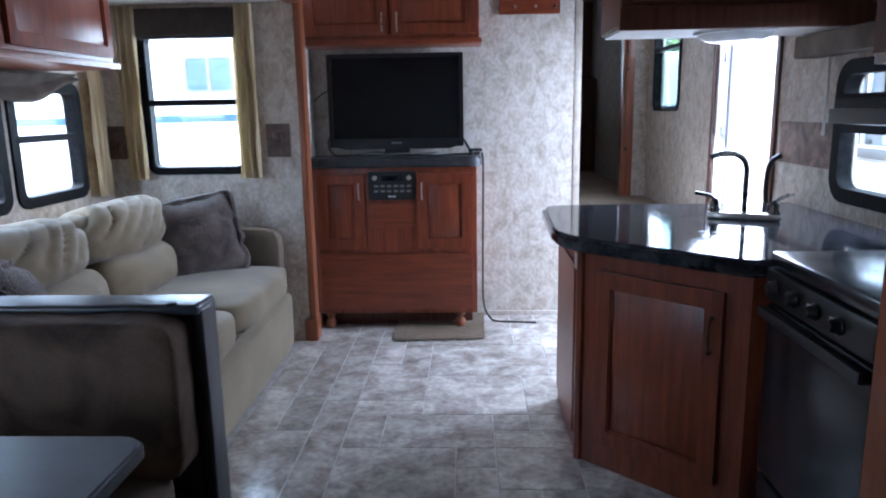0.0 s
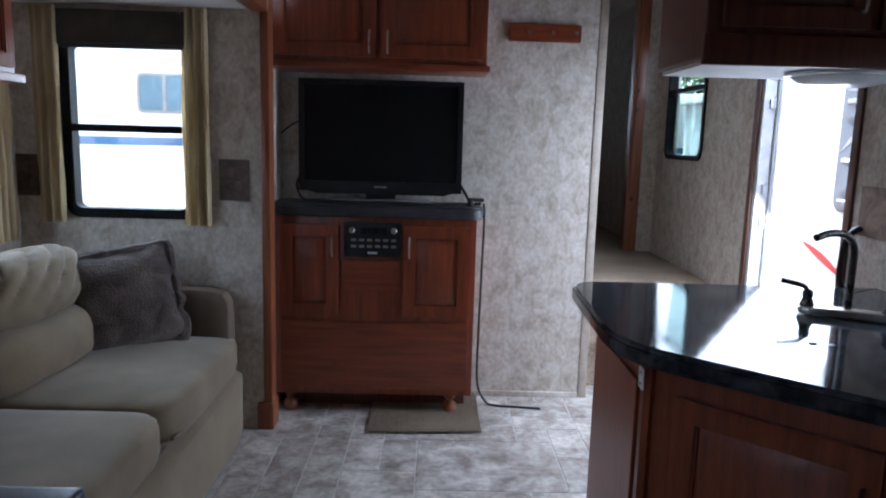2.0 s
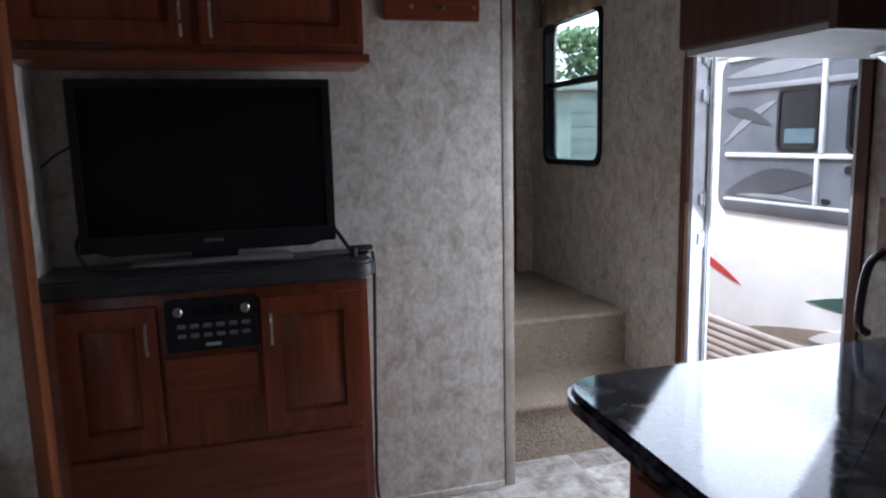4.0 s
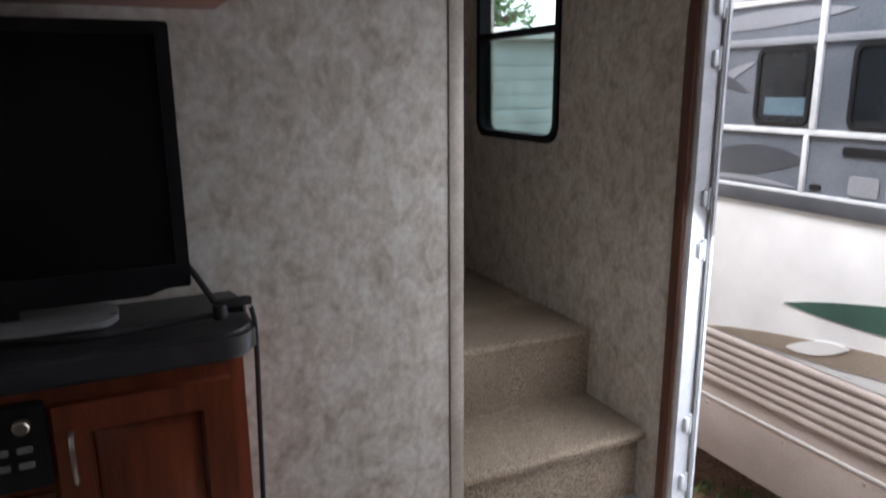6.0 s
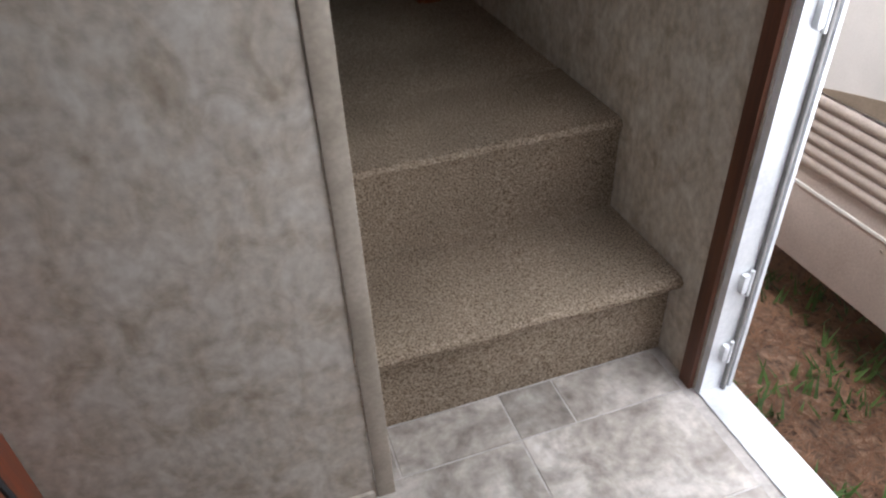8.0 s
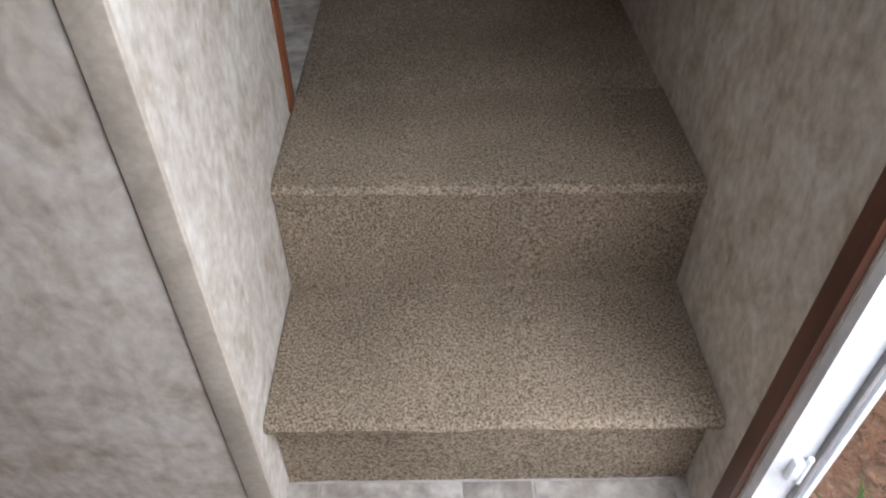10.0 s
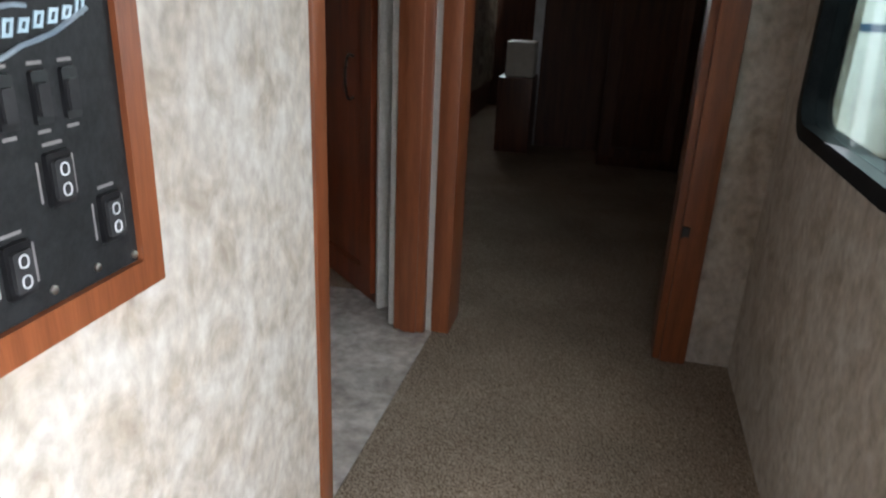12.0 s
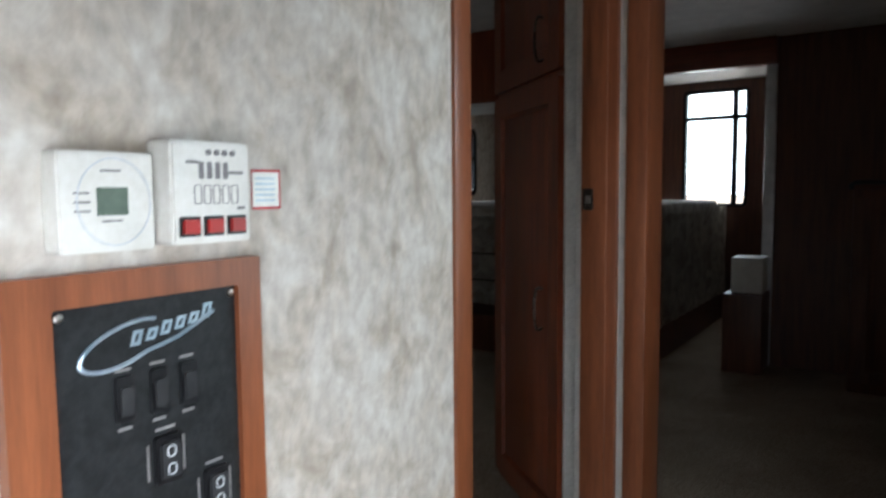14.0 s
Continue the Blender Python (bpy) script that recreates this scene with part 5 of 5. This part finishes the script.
swoosh("light_graphic", curve_leaf(5.24, 1.76, 4.3, 1.80, 0.04, 0.01), RVL, -0.0065)
swoosh("light_graphic", curve_leaf(5.24, 1.34, 4.78, 1.60, 0.03, 0.03), RVL, -0.0065)
swoosh("light_graphic", curve_leaf(5.1, 1.04, 4.5, 1.03, 0.012, 0.01), RVL, -0.009)
for y0, y1, z0, z1 in ((4.47, 4.77, 1.305, 1.665), (3.25, 4.285, 1.30, 1.665)):
    w = part("side_window", ring(rounded(y0, y1, z0, z1, 0.05), rounded(y0 + 0.02, y1 - 0.02, z0 + 0.02, z1 - 0.02, 0.035), FN, -0.001, -0.016), BLACK, rv)
    part("pane", flat(rounded(y0 + 0.015, y1 - 0.015, z0 + 0.015, z1 - 0.015, 0.035), FN, -0.0035, -0.009), DARKGL, w)
    q = min(y1 - 0.06, y0 + 0.82)
    part("lower_slider", flat(rounded(q - 0.22, q, z0 + 0.05 if y0 > 4 else z0 + 0.1, z0 + 0.13 if y0 > 4 else z0 + 0.2, 0.006, 3), FN, -0.008, -0.012), PALEGL, w)
for y in (0.5, 1.5):
    part("wheel", lathe([(0.20, 0), (0.34, 0.02), (0.36, 0.08), (0.34, 0.2), (0.2, 0.22)], NX + 0.02, y, GZ + 0.36, 24, None, "x"), RUBBER, rv)


def trailer(name, x0, x1, y0, y1, label, wins, stripe):
    """A white trailer seen from its -y or +x side, with windows given on the -y face."""
    r = thing(name, ((x0 + x1) / 2, (y0 + y1) / 2, GZ), label, "trailer")
    part("body", box(x0, x1, y0, y1, GZ + 0.45, GZ + 3.2, 0.12, 3), RVW, r)
    part("chassis", box(x0 + 0.2, x1 - 0.2, y0 + 0.2, y1 - 0.2, GZ + 0.2, GZ + 0.46), RUBBER, r)
    f = face_map("y", y0)
    fx = face_map("x", x1)
    for u0, u1, v0, v1 in wins:
        w = part("side_window", ring(rounded(u0, u1, v0, v1, 0.06), rounded(u0 + 0.03, u1 - 0.03, v0 + 0.03, v1 - 0.03, 0.04), f, 0.0, -0.02), INK, r)
        part("pane", flat(rounded(u0 + 0.02, u1 - 0.02, v0 + 0.02, v1 - 0.02, 0.04), f, 0.01, -0.01), PALEGL, w)
        part("post", flat([((u0 + u1) / 2 - 0.02, v0 + 0.03), ((u0 + u1) / 2 + 0.02, v0 + 0.03), ((u0 + u1) / 2 + 0.02, v1 - 0.03), ((u0 + u1) / 2 - 0.02, v1 - 0.03)], f, -0.008, -0.018), INK, w)
    part("stripe", flat([(x0 + 0.2, stripe), (x1 - 0.2, stripe + 0.05), (x1 - 0.2, stripe + 0.14), (x0 + 0.2, stripe + 0.10)], f, 0.0, -0.006), BLUEST, r, "blue side stripe")
    for yy in (y0 + (y1 - y0) * 0.35, y0 + (y1 - y0) * 0.6):
        w = part("end_window", ring(rounded(yy, yy + 0.8, 1.1, 1.7, 0.06), rounded(yy + 0.03, yy + 0.77, 1.13, 1.67, 0.04), fx, 0.0, 0.02), INK, r)
        part("pane", flat(rounded(yy + 0.02, yy + 0.78, 1.12, 1.68, 0.04), fx, -0.01, 0.01), PALEGL, w)
    for xx in (x0 + 1.2, x1 - 1.2):
        part("wheel", lathe([(0.2, 0), (0.34, 0.02), (0.36, 0.1), (0.34, 0.2), (0.2, 0.22)], xx, y0 + 0.05, GZ + 0.36, 20, None, "y"), RUBBER, r)


trailer("white_trailer", -9.5, -2.45, 8.2, 10.8, "white travel trailer parked beyond the sofa-end window", [(-3.35, -2.75, 1.55, 1.98), (-4.6, -4.25, 1.45, 2.0), (-4.9, -4.68, 1.45, 2.0), (-7.0, -6.2, 1.5, 2.0)], 1.15)
trailer("white_trailer", -9.0, -5.6, -3.0, 5.6, "white travel trailer parked beyond the sofa window", [], 1.1)
trailer("white_trailer", 3.4, 12, 14.0, 17.0, "white trailer parked behind, under the trees", [(6.5, 7.4, 1.5, 2.1)], 1.2)


def tree(x, y, h, seed):
    rnd = random.Random(seed)
    tr = thing("tree", (x, y, GZ), "broad green leafy tree behind the trailers", "tree", "background trees")
    bm = tube([(x, y, GZ), (x + 0.1, y, GZ + h * 0.3), (x - 0.05, y + 0.1, GZ + h * 0.7)], 0.22, 10)
    for k in range(9):
        a, z = rnd.uniform(0, 6.28), GZ + h * rnd.uniform(0.3, 0.65)
        r = rnd.uniform(0.2, 0.34) * h
        tube([(x, y, z), (x + r * 0.5 * math.cos(a), y + r * 0.5 * math.sin(a), z + h * 0.12), (x + r * math.cos(a), y + r * math.sin(a), z + h * 0.18)], 0.07, 6, bm)
    part("trunk", bm, BARK, tr)
    vs, fs = [], []
    for c in range(70):
        a, q = rnd.uniform(0, 6.28), rnd.uniform(0, 1) ** 0.5
        cz = GZ + h * rnd.uniform(0.38, 1.0)
        wide = h * 0.36 * math.sin(math.pi * min(1, max(0.08, (cz - GZ) / h - 0.22) / 0.82)) + 0.3
        cx, cy = x + q * wide * math.cos(a), y + q * wide * math.sin(a)
        for _ in range(70):
            p = Vector((rnd.gauss(0, 1), rnd.gauss(0, 1), rnd.gauss(0, 0.7))) * 0.05 * h + Vector((cx, cy, cz))
            u = Vector((rnd.gauss(0, 1), rnd.gauss(0, 1), rnd.gauss(0, 1))).normalized()
            w = u.orthogonal().normalized()
            k = len(vs)
            s = 0.10 + 0.08 * rnd.random()
            vs += [p - u * s, p + w * s * 0.5, p + u * s, p - w * s * 0.5]
            fs.append((k, k + 1, k + 2, k + 3))
    me = bpy.data.meshes.new("crown")
    me.from_pydata([v - ORG[tr] for v in vs], [], fs)
    me.materials.append(LEAF)
    o = new("crown", me)
    o.parent = tr


for x, y, h, s in ((8.0, 24.0, 5.6, 1), (12.0, 25.0, 6.0, 2), (6.0, 27.0, 6.0, 3)):
    tree(x, y, h, s)
hs = thing("house", (7.0, 11.5, GZ), "pale sided shed between the trailers", "building")
part("wall", box(4.6, 9.0, 11.0, 13.6, GZ, 2.1), SIDING, hs)
for i in range(14):
    part("siding_board", box(4.585, 9.0, 10.985, 11.0, GZ + i * 0.2 + 0.02, GZ + i * 0.2 + 0.19, 0.004), SIDING, hs)
part("roof", prism([(4.4, 10.8), (9.2, 10.8), (9.2, 13.8), (4.4, 13.8)], 2.1, 2.25, 0.02), RVW, hs)

# ---- floor tiles ----
floor = thing("floor", (0, 0, 0), "grey beige vinyl stone floor in mixed rectangles", "floor", kind=S)
CELL, NXC, NYC = 0.152, 16, 46
XO, YO = -0.885, -2.872
used = set()
rt = random.Random(21)
shapes = {}


def tile_mesh(w, h):
    if (w, h) not in shapes:
        b = box(0, w * CELL - 0.005, 0, h * CELL - 0.005, -0.003, 0.0, 0.0015, 1)
        me = bpy.data.meshes.new("tile")
        b.to_mesh(me)
        b.free()
        me.materials.append(TILE)
        shapes[(w, h)] = me
    return shapes[(w, h)]


for j in range(NYC):
    for i in range(NXC):
        if (i, j) in used:
            continue
        if i < 3:
            kinds = [(2, 7), (1, 7), (2, 5), (1, 5)] if i < 2 else [(1, 6), (1, 4)]
        else:
            kinds = [(2, 2), (3, 3), (3, 2), (2, 3), (2, 1), (1, 1), (1, 2), (3, 2), (4, 3)]
        rt.shuffle(kinds)
        for w, h in kinds + [(1, 1)]:
            cells = [(i + a, j + b) for a in range(w) for b in range(h)]
            if all(c not in used and c[0] < (3 if i < 3 else NXC) and c[1] < NYC for c in cells):
                break
        used.update(cells)
        o = new("tile", tile_mesh(w, h))
        o.parent = floor
        o.location = (XO + i * CELL + 0.003, YO + j * CELL + 0.003, 0.0)
